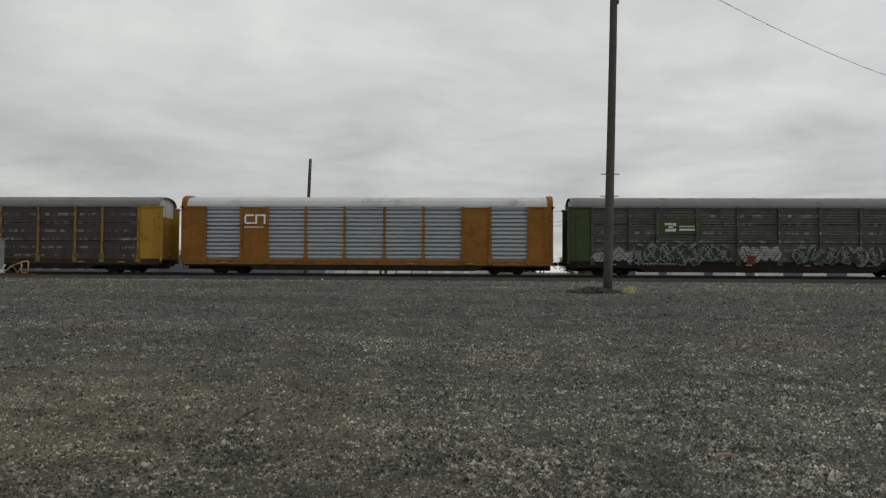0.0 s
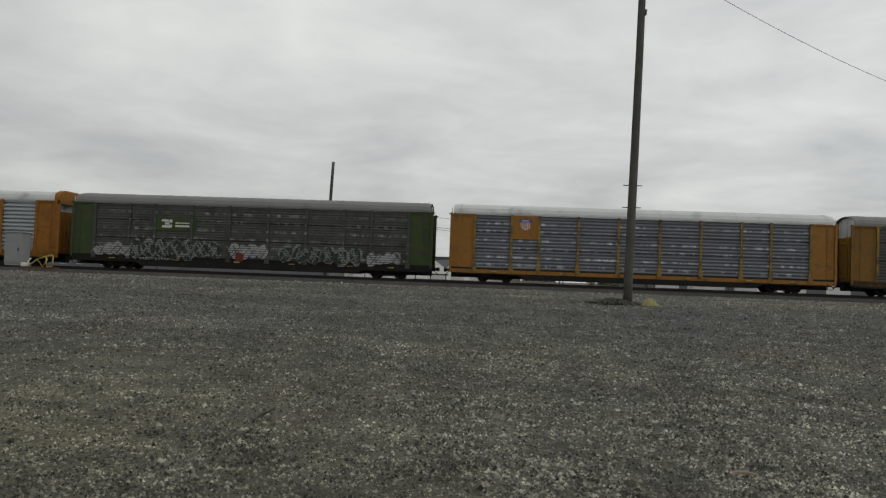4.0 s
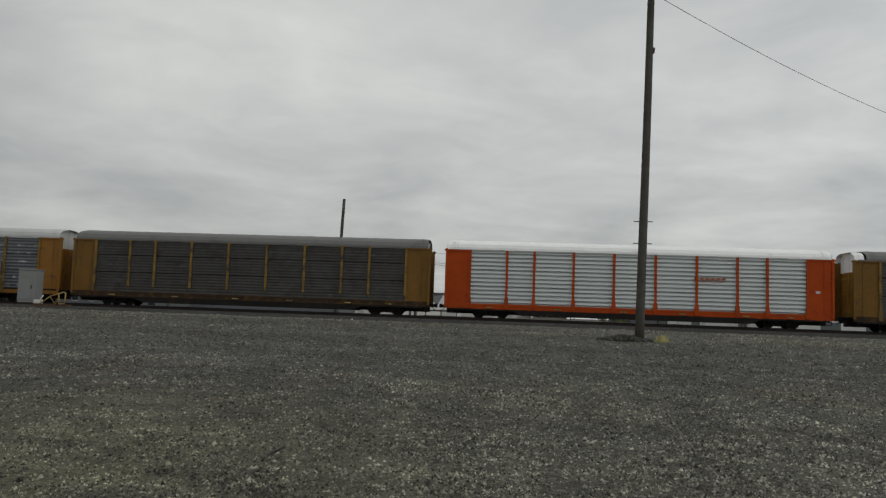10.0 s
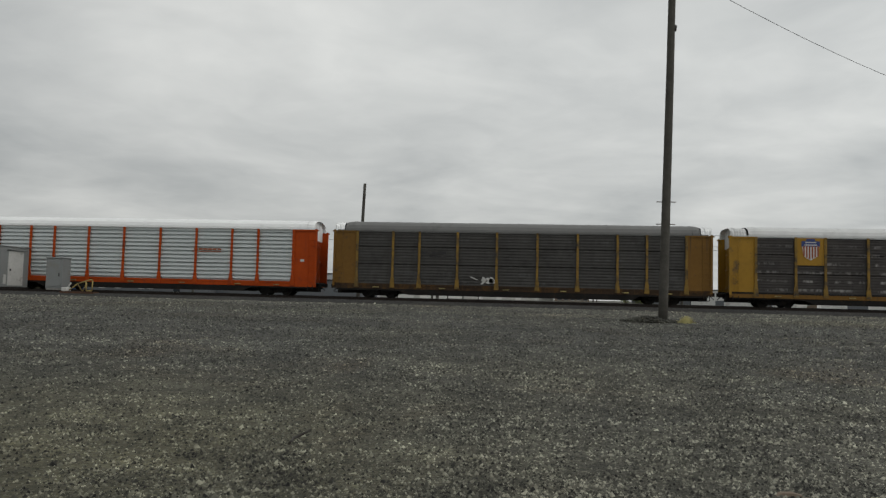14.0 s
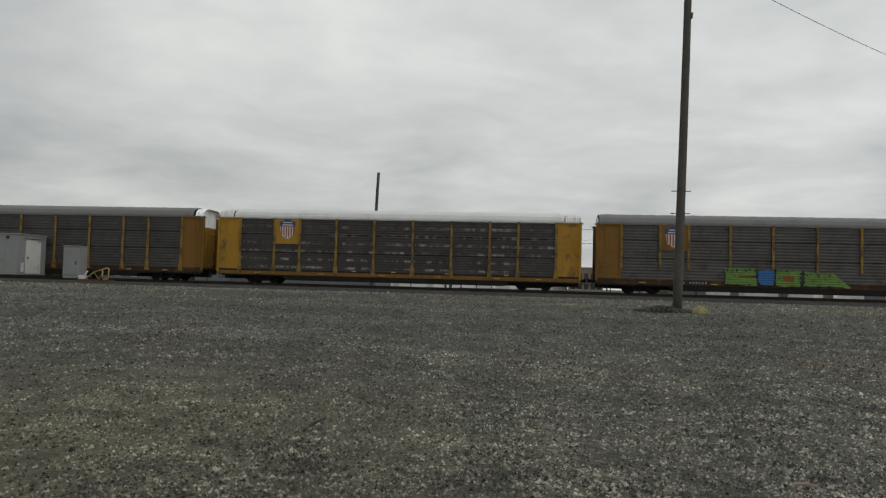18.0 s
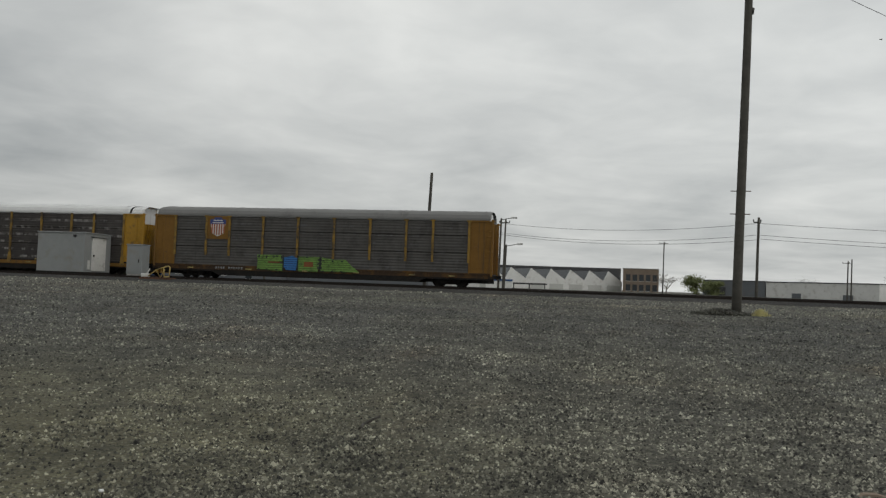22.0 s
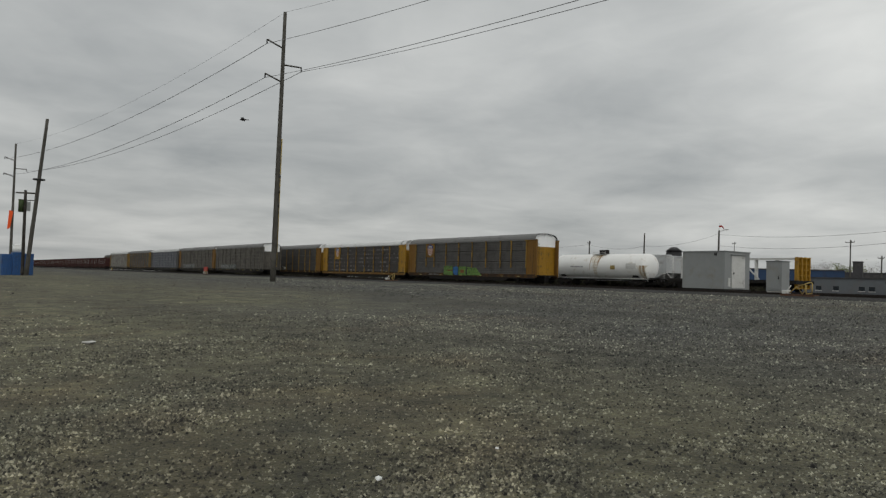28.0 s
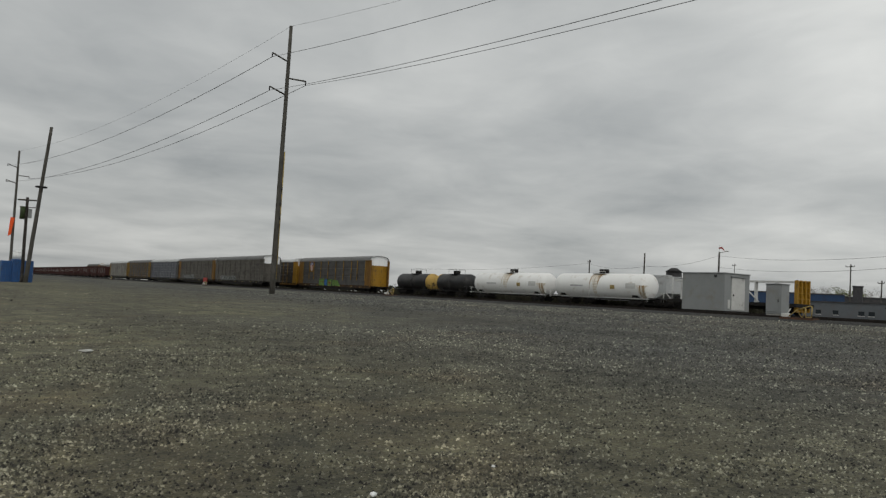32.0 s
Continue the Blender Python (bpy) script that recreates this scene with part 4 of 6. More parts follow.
    for f in (0.12, 0.3, 0.47, 0.62, 0.78, 0.89):
        part("reflector", box(B(), x_of(f) - 0.22, x_of(f) + 0.22, -HALF - 0.10, -HALF - 0.0, FLOOR - 0.3, FLOOR - 0.22), "reflector", car, "small worn reflector strip")
    part("roof", roof_mesh(roof, inset), "", car, "curved corrugated roof")
    for f in (0.02, 0.25, 0.5, 0.75, 0.98):
        bm = B()
        half = [(-1.635, EAVE - 0.05), (-1.63, EAVE + 0.09), (-1.54, EAVE + 0.335), (-1.32, EAVE + 0.505), (-0.95, EAVE + 0.615), (-0.45, CROWN - 0.005)]
        prof = half + [(0, CROWN + 0.015)] + [(-y, z) for y, z in half[::-1]]
        x = -CAR_L / 2 + inset + (CAR_L - 2 * inset) * f
        rings = [[bm.verts.new((x + d, y, z)) for y, z in prof] for d in (-0.04, 0.04)]
        for j in range(len(prof) - 1):
            bm.faces.new((rings[0][j], rings[0][j + 1], rings[1][j + 1], rings[1][j]))
        part("roof_seam", bm, roof, car)
    for e in (-1, 1):
        c = part("end_cap", end_cap(cap), "", car, "pale upper end sheet")
        c.matrix_basis = pose(e * (CAR_L / 2 - 0.45), 0, 0, 0, 0, 0 if e > 0 else 180)
        for s in (-1, 1):
            # Skylight on the end doors is put into the colour: ochre cars get yellow.
            end_door(car, "yellow" if end == "ochre" else end, pose(e * (CAR_L / 2 - 0.3), 0, 0, 0, 0, 0 if e > 0 else 180) @ Matrix.Diagonal((1, s, 1, 1)) @ Matrix.Rotation(radians(9.5), 4, "Z"))
        add_ladder(car, e * (CAR_L / 2 - 0.28), -HALF + 0.3, 0.75, EAVE - 0.6, end, 90)
    if inset > 0.5:
        for e in (-1, 1):
            bm = B()
            half = [(-1.56, EAVE - 0.1), (-1.54, EAVE + 0.06), (-1.44, EAVE + 0.28), (-1.2, EAVE + 0.45), (-0.8, EAVE + 0.55)]
            prof = half + [(-y, z) for y, z in half[::-1]]
            rings = [[bm.verts.new((e * (CAR_L / 2 - 0.08 - (inset - 0.2) * i / 12), y * (1 - 0.02 * (i % 2)), z - 0.02 * (i % 2))) for y, z in prof] for i in range(13)]
            for a, b in zip(rings, rings[1:]):
                for j in range(len(prof) - 1):
                    bm.faces.new((a[j], b[j], b[j + 1], a[j + 1]))
            part("end_hood", bm, cap, car, "pale ribbed end hood")
    for e in (-1, 1):
        part("roof_bracket", box(B(), e * (CAR_L / 2 - 0.12) - 0.03, e * (CAR_L / 2 - 0.12) + 0.03, -HALF + 0.06, -HALF + 0.11, EAVE - 0.06, EAVE + 0.3), cap, car)
    if tall_ends:
        for e in (-1, 1):
            bm = B()
            half = [(-HALF - 0.04, EAVE - 0.3), (-HALF - 0.04, EAVE + 0.2), (-1.56, EAVE + 0.42), (-1.3, EAVE + 0.6), (-0.9, CROWN + 0.04)]
            prof = half + [(-y, z) for y, z in half[::-1]]
            rings = [[bm.verts.new((e * (CAR_L / 2 - d), y, z)) for y, z in prof] for d in (0.02, 0.42)]
            for j in range(len(prof) - 1):
                bm.faces.new((rings[0][j], rings[1][j], rings[1][j + 1], rings[0][j + 1]))
            for r in rings:
                bm.faces.new(r)
            part("end_hood", bm, end, car, "rusty orange raised end hood")
    add_trucks(car, CAR_L / 2 - 3.35)
    add_couplers(car, CAR_L / 2 - 0.05)
    return car


def decal(car, name, shapes, mat, label="", lift=0.066):
    """Flat painted shapes on a car's near side; x from the car's left end and z from the rail, in metres. Many small strokes stay one part."""
    groups = [[q] for q in shapes] if len(shapes) <= 9 else [shapes]
    for g in groups:
        bm = B()
        for outline in g:
            sheet(bm, [(x - CAR_L / 2, z) for x, z in outline], -HALF - lift - 0.004, -HALF - lift)
        o = part(name, bm, mat, car, label)
        if len(g) > 1:
            tagged(o, kind="stuff")


def bar(x0, x1, z0, z1):
    return [(x0, z0), (x1, z0), (x1, z1), (x0, z1)]


def shield(car, x, z, w, h, lift=0.02):
    """A shield mark: a navy scalloped head with two pale bars over red and white stripes."""
    top = z + h * 0.66
    decal(car, "shield", [[(x + 0.06 * w, z + 0.2 * h), (x + w / 2, z), (x + 0.94 * w, z + 0.2 * h), (x + w, top), (x, top)]], "offwhite", "pale shield", lift)
    n = 6
    stripes = []
    for i in range(n):
        a, b = x + w * (i + 0.32) / n, x + w * (i + 0.88) / n
        foot = z + 0.06 * h + 0.3 * h * abs((a + b) / 2 - x - w / 2) / w
        stripes.append([(a, foot), (b, foot), (b, top), (a, top)])
    decal(car, "stripe", stripes, "flag_red", "red stripe", lift + 0.006)
    decal(car, "shield_head", [[(x - 0.05, top - 0.03), (x + w + 0.05, top - 0.03), (x + w + 0.05, z + h * 0.88), (x + w * 0.8, z + h * 0.9), (x + w * 0.72, z + h), (x + w * 0.28, z + h), (x + w * 0.2, z + h * 0.9), (x - 0.05, z + h * 0.88)]], "flag_blue", "navy head", lift + 0.004)
    decal(car, "mark", [bar(x + 0.12 * w, x + 0.88 * w, z + h * 0.69, z + h * 0.74), bar(x + 0.18 * w, x + 0.82 * w, z + h * 0.81, z + h * 0.86)], "offwhite", "pale bar", lift + 0.01)


# ---- the moving train ----
random.seed(11)
TRAIN = []

# first car: sooty, yellow posts and ends
car = autorack("sooty dark autorack railcar with yellow ends and posts", "soot_brown", "yellow_dull", "yellow", "roof_grey", "sill_brown")
TRAIN.append(car)

# second car: rusty orange with bare steel sheets
car = autorack("rusty orange autorack railcar with galvanised steel side sheets", "steel", "rusty_orange", "rusty_orange", "roof_pale", "rusty_orange", (1, 7), "rusty_orange", tall_ends=True)
LX = CAR_L * 0.164 + 0.22
decal(car, "emblem", [bar(LX, LX + 0.14, 3.78, 4.22), [(LX, 4.22), (LX + 0.7, 4.22), (LX + 0.7, 4.35), (LX + 0.12, 4.35)], [(LX + 0.12, 3.65), (LX + 0.82, 3.65), (LX + 0.82, 3.78), (LX, 3.78)],
      bar(LX + 0.82, LX + 0.95, 3.65, 4.35), bar(LX + 0.95, LX + 1.44, 4.22, 4.35), bar(LX + 1.44, LX + 1.57, 3.65, 4.35)], "white", "white bent-line emblem", 0.0)
decal(car, "mark", [bar(LX + i * 0.21, LX + 0.15 + i * 0.21, 3.36, 3.46) for i in range(7)], "offwhite", "small pale marks", 0.0)
TRAIN.append(car)

# third car: sooty with green ends, sprayed along the foot
car = autorack("sooty dark autorack railcar with green ends and graffiti", "soot_green", "soot_green", "green", "roof_grey", "skirt")
decal(car, "mark", [bar(7.0, 7.55, 3.2, 3.36), bar(7.2, 7.75, 3.42, 3.58), bar(6.95, 7.5, 3.64, 3.8), bar(7.55, 7.75, 3.2, 3.8), bar(8.0, 9.1, 3.26, 3.4), bar(8.0, 9.1, 3.52, 3.6)], "offwhite", "pale block mark", 0.0)
decal(car, "mark_field", [bar(6.5, 9.6, 3.0, 4.0)], "green", "dark green field", -0.012)


def scrawl(car, x0, x1, z0, z1, mats, count, seed):
    """Sprayed strokes: crossing slanted bars in a few colours."""
    rnd = random.Random(seed)
    groups = {m: [] for m in mats}
    for i in range(count):
        x = x0 + (x1 - x0) * (i + rnd.random()) / count
        w, h = rnd.uniform(0.25, 0.75), rnd.uniform(0.3, 1.0) * (z1 - z0)
        z = z0 + rnd.random() * (z1 - z0 - h)
        s, b = rnd.uniform(-0.5, 0.5), rnd.uniform(0.06, 0.2)
        g = groups[rnd.choice(mats)]
        kind = rnd.random()
        if kind < 0.45:
            g.append([(x, z), (x + b, z), (x + b + s, z + h), (x + s, z + h)])
        elif kind < 0.75:
            g.append([(x, z + h), (x + w, z + h * 0.8), (x + w, z + h * 0.8 - b), (x, z + h - b)])
        else:
            g.append([(x, z + 0.2 * h), (x + 0.3 * w, z), (x + w, z + 0.15 * h), (x + w * 0.9, z + h * 0.8), (x + 0.4 * w, z + h)])
    for i, (m, g) in enumerate(groups.items()):
        if g:
            decal(car, "graffiti", g, m, "sprayed strokes", 0.062 + 0.006 * i)



def blob(rnd, cx, cz, rx, rz, n=11, rough=0.22):
    return [(cx + rx * math.cos(6.28318 * k / n) * rnd.uniform(1 - rough, 1 + rough), cz + rz * math.sin(6.28318 * k / n) * rnd.uniform(1 - rough, 1 + rough)) for k in range(n)]


def stroke(rnd, cx, cz, rx, rz, b):
    """One straight pull of the brush, b wide."""
    way = rnd.choice((-1, 1))
    x0, z0, x1, z1 = cx - rx, cz - way * rz, cx + rx, cz + way * rz
    d = math.hypot(x1 - x0, z1 - z0)
    nx, nz = -(z1 - z0) / d * b / 2, (x1 - x0) / d * b / 2
    return [(x0 - nx, z0 - nz), (x1 - nx * 0.6, z1 - nz * 0.6), (x1 + nx * 0.6, z1 + nz * 0.6), (x0 + nx, z0 + nz)]


def throwup(car, x0, x1, z0, z1, letters, halo, fill, line, seed):
    """Sprayed letters: a pale halo, dark bodies and pale brush lines on top; each colour one part."""
    rnd = random.Random(seed)
    step = (x1 - x0) / letters
    cz, rz = (z0 + z1) / 2, (z1 - z0) / 2
    spots = [(x0 + step * (i + 0.5), cz + rnd.uniform(-0.08, 0.08)) for i in range(letters)]
    layers = ((halo, [blob(rnd, x, z, step * 0.56, rz * 1.04, 12, 0.26) for x, z in spots]),
              (fill, [blob(rnd, x, z, step * 0.5, rz * 0.92, 9, 0.34) for x, z in spots]),
              (line, [stroke(rnd, x + rnd.uniform(-0.15, 0.15), z + rnd.uniform(-0.2, 0.2), step * rnd.uniform(0.08, 0.36), rz * rnd.uniform(0.1, 0.75), rnd.uniform(0.06, 0.13)) for x, z in spots for k in range(7)]))
    for i, (mat, shapes) in enumerate(layers):
        for k, outline in enumerate(shapes):
            bm = B()
            sheet(bm, [(px - CAR_L / 2, min(max(pz, z0 - 0.1), z1 + 0.12)) for px, pz in outline], -HALF - 0.066 - 0.007 * i - 0.0012 * (k % 5), -HALF - 0.062 - 0.007 * i - 0.0012 * (k % 5))
            part("graffiti", bm, mat, car, ("pale sprayed cloud", "dark sprayed letter", "pale brush line")[i])


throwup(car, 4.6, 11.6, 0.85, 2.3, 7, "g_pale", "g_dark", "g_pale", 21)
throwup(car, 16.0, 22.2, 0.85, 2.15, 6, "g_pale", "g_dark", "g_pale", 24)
rnd = random.Random(31)
for x0, x1, z1 in ((1.9, 4.8, 1.95), (12.3, 15.0, 2.3), (22.6, 25.0, 1.9)):
    n = 4
    for i in range(n):
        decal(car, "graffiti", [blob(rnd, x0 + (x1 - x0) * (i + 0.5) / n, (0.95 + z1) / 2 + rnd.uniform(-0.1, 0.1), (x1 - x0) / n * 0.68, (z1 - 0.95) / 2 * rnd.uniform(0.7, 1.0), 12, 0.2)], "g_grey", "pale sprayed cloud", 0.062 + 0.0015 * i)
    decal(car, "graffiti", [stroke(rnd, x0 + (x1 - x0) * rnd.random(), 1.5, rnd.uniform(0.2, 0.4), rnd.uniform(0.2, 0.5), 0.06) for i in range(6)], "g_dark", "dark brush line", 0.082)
decal(car, "graffiti", [[(12.7, 0.85), (13.3, 0.85), (13.35, 1.45), (12.75, 1.5)]], "oxide_red", "dark red sprayed patch", 0.09)
decal(car, "lettering", [bar(5.4 + 0.22 * i, 5.55 + 0.22 * i, 0.78, 0.92) for i in range(4)] + [bar(6.6 + 0.22 * i, 6.75 + 0.22 * i, 0.78, 0.92) for i in range(6)], "g_grey", "pale lettering bars", 0.034)
TRAIN.append(car)

# fourth car: pale steel sheets, yellow ends, shield
car = autorack("autorack railcar with weathered grey sheets, yellow ends and a shield mark", "steel_blue", "yellow_dull", "amber", "roof_pale", "under", trim="amber")
decal(car, "sign_board", [bar(CAR_L * 0.164, CAR_L * 0.236, 3.2, 4.9)], "amber", "yellow mark board", 0.0)
shield(car, CAR_L * 0.164 + 0.58, 3.85, 0.8, 0.86)
TRAIN.append(car)

# fifth car: dark grey, thin yellow posts
car = autorack("dark grey autorack railcar with thin yellow posts", "soot_dark", "yellow_dull", "ochre", "roof_grey", "sill_brown", cap="roof_pale", foot=1.45)
decal(car, "mark", [bar(7.3, 8.6, 3.42, 3.5), bar(8.0, 8.7, 3.3, 3.38)], "black", "dark worn mark", 0.0)
TRAIN.append(car)

# sixth car: bright red-orange with clean steel sheets
car = autorack("red-orange autorack railcar with clean pale steel sheets and white roof", "steel_clean", "red_orange", "red_orange", "roof_white", "red_orange", cap="roof_white", placard=True)
decal(car, "mark", [bar(17.75 + i * 0.37, 18.05 + i * 0.37, 3.28, 3.42) for i in range(6)] + [bar(17.6, 19.9, 3.14, 3.2)], "flag_red", "small red marks", 0.0)
TRAIN.append(car)

# seventh car: dark grey, yellow posts, small white scrawl
car = autorack("dark grey autorack railcar with dull yellow posts and a white scrawl", "soot_dark", "yellow_dull", "ochre", "roof_grey", "sill_brown", inset=0.9, cap="roof_white")
decal(car, "mark", [bar(6.6, 8.4, 3.3, 3.5), bar(7.2, 8.5, 3.1, 3.2)], "black", "dark worn mark", 0.0)
scrawl(car, 10.6, 11.9, 1.15, 1.75, ["offwhite"], 7, 9)
TRAIN.append(car)

# eighth car: sooty, bright yellow posts, shield
car = autorack("sooty autorack railcar with yellow posts, ends and a shield mark", "soot_brown", "yellow_dull", "yellow", "roof_light", "under", trim="ochre", inset=1.3, cap="roof_light")
decal(car, "sign_board", [bar(CAR_L * 0.164, CAR_L * 0.236, 3.0, 4.9)], "yellow", "yellow mark board", 0.0)
shield(car, CAR_L * 0.164 + 0.42, 3.35, 1.12, 1.5)
decal(car, "lettering", [bar(5.7 + 0.2 * i, 5.84 + 0.2 * i, 0.98, 1.12) for i in range(13) if i != 4], "black", "dark lettering bars", 0.034)
decal(car, "reflector", [bar(x, x + 0.35, 1.02, 1.1) for x in (10.5, 13.5, 17.5, 21.8)], "sign_yellow", "yellow reflector strips", 0.03)
TRAIN.append(car)

# last car: dark grey sheets, shield, green and blue graffiti
car = autorack("dark grey autorack railcar with yellow ends, shield and green graffiti", "soot", "yellow_dull", "ochre", "roof_grey", "sill_brown", cap="roof_white", foot=1.8)
decal(car, "sign_board", [bar(CAR_L * 0.164, CAR_L * 0.236, 3.1, 4.9)], "ochre", "yellow mark board", 0.0)
shield(car, CAR_L * 0.164 + 0.36, 3.3, 1.22, 1.5)
GX = 8.9
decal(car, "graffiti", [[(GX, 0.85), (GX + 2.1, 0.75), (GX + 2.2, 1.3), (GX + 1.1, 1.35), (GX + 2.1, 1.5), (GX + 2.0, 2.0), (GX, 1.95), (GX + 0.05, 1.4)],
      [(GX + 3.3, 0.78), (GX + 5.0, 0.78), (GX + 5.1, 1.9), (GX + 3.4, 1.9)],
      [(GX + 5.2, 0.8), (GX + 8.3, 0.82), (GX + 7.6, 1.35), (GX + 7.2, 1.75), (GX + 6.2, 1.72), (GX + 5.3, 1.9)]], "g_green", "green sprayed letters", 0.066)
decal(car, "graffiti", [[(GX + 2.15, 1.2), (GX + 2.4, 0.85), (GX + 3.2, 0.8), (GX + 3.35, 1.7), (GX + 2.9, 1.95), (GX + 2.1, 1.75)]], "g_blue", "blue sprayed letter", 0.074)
decal(car, "graffiti", [bar(GX + 3.85, GX + 4.6, 1.12, 1.5), bar(GX + 0.9, GX + 1.9, 1.36, 1.46)], "g_brown", "brown letter gaps", 0.074)
decal(car, "graffiti", [bar(GX + 0.1 + i * 0.62, GX + 0.2 + i * 0.62, 1.72, 1.9) for i in range(4)] + [bar(GX + 4.95, GX + 5.3, 1.0 + 0.3 * i, 1.15 + 0.3 * i) for i in range(3)], "black", "black outlines", 0.078)
rnd = random.Random(77)
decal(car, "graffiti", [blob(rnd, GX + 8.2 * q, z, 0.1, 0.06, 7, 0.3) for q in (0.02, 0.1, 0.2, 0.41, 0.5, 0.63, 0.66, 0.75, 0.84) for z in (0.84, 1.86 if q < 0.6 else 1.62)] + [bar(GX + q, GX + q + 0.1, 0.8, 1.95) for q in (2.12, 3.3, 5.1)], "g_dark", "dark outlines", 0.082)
decal(car, "lettering", [bar(5.4 + 0.21 * i, 5.54 + 0.21 * i, 0.78, 0.92) for i in range(4)] + [bar(6.5 + 0.21 * i, 6.64 + 0.21 * i, 0.78, 0.92) for i in range(6)], "g_grey", "pale lettering bars", 0.034)
TRAIN.append(car)

# ---- trains that stand still ----
PARKED = [
    ("dusty grey-brown parked autorack railcar with graffiti along its foot", "soot_tan", "soot_tan", "soot_tan", "roof_grey", "under", "roof_white"),
    ("dusty tan parked autorack railcar with rusty orange ends", "soot_tan", "soot_tan", "ochre", "roof_grey", "under", "roof_pale"),
    ("pale blue-grey parked autorack railcar", "steel_blue", "steel_blue", "soot", "roof_pale", "under", "roof_pale"),
    ("sooty parked autorack railcar with dull yellow posts", "soot_brown", "yellow_dull", "yellow_dull", "roof_grey", "under", "roof_pale"),
    ("pale dusty parked autorack railcar", "tan_light", "tan_light", "yellow_dull", "roof_pale", "under", "roof_pale"),
]
for k, (label, panel, post, end, roof, sill, cap) in enumerate(PARKED):
    car = autorack(label, panel, post, end, roof, sill, cap=cap, group="parked autoracks on the near track")
    car.matrix_basis = pose(-130.5 - CAR_L / 2 - k * 28.0, TRACK_B, RAIL_TOP)
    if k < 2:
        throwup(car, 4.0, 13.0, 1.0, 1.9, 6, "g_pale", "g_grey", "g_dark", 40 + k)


def open_hopper():
    """A maroon open hopper; its middle at the origin, wheels on z = 0."""
    car = thing("hopper_car", Matrix(), "maroon open-top hopper car with upright ribs", "railcar", "parked maroon hoppers")
    bm = B()
    pts = [(-7.2, 1.1), (-5.2, 1.0), (-3.6, 0.45), (-2.6, 0.45), (-0.6, 1.15), (0.6, 1.15), (2.6, 0.45), (3.6, 0.45), (5.2, 1.0), (7.2, 1.1), (7.4, 3.9), (-7.4, 3.9)]
    sheet(bm, pts, -1.5, 1.5)
    part("body", bm, "maroon", car)
    for s in (-1, 1):
        bm = B()
        box(bm, -7.45, 7.45, -0.07, 0.07, 3.88, 4.02)
        part("top_rail", bm, "maroon", car).location = (0, s * 1.53, 0)
        for i in range(9):
            def make():
                bm = B()
                box(bm, -0.07, 0.07, -0.08, 0.08, 1.1, 3.9)
                return mesh_of(bm, "rib", "maroon")
            part("rib", shared("hopper_rib", make), "", car).location = (-6.8 + 1.7 * i, s * 1.56, 0)
    bm = B()
    for x in (-5.6, -2.2, 1.2, 4.6):
        sheet(bm, bar(x, x + 0.8, 1.8, 3.4), -1.53, -1.515)
    part("pale_mark", bm, "offwhite", car, "pale worn marks")
    add_trucks(car, 5.4)
    add_couplers(car, 7.45)
    return car


first = open_hopper()
HOPPER_X = -285.0
first.matrix_basis = pose(HOPPER_X, TRACK_B, RAIL_TOP)
for k in range(1, 14):
    copy_thing(first, pose(HOPPER_X - 15.9 * k, TRACK_B, RAIL_TOP))


def shell(bm, x0, x1, r, zc, dome=0.7, sides=28):
    """A tank shell lying along x with domed ends."""
    prof = [(x0 + dome - dome * math.sin(a), r * math.cos(a)) for a in (1.52, 1.25, 0.95, 0.6, 0.3, 0)]
    prof += [(x1 - dome + dome * math.sin(a), r * math.cos(a)) for a in (0, 0.3, 0.6, 0.95, 1.25, 1.52)]
    rings = [[bm.verts.new((x, q * math.cos(6.28318 * i / sides), zc + q * math.sin(6.28318 * i / sides))) for i in range(sides)] for x, q in prof]
    for a, b in zip(rings, rings[1:]):
        for i in range(sides):
            j = (i + 1) % sides
            f = bm.faces.new((a[i], b[i], b[j], a[j]))
            f.smooth = True
    bm.faces.new(rings[0])
    bm.faces.new(rings[-1][::-1])
    return bm


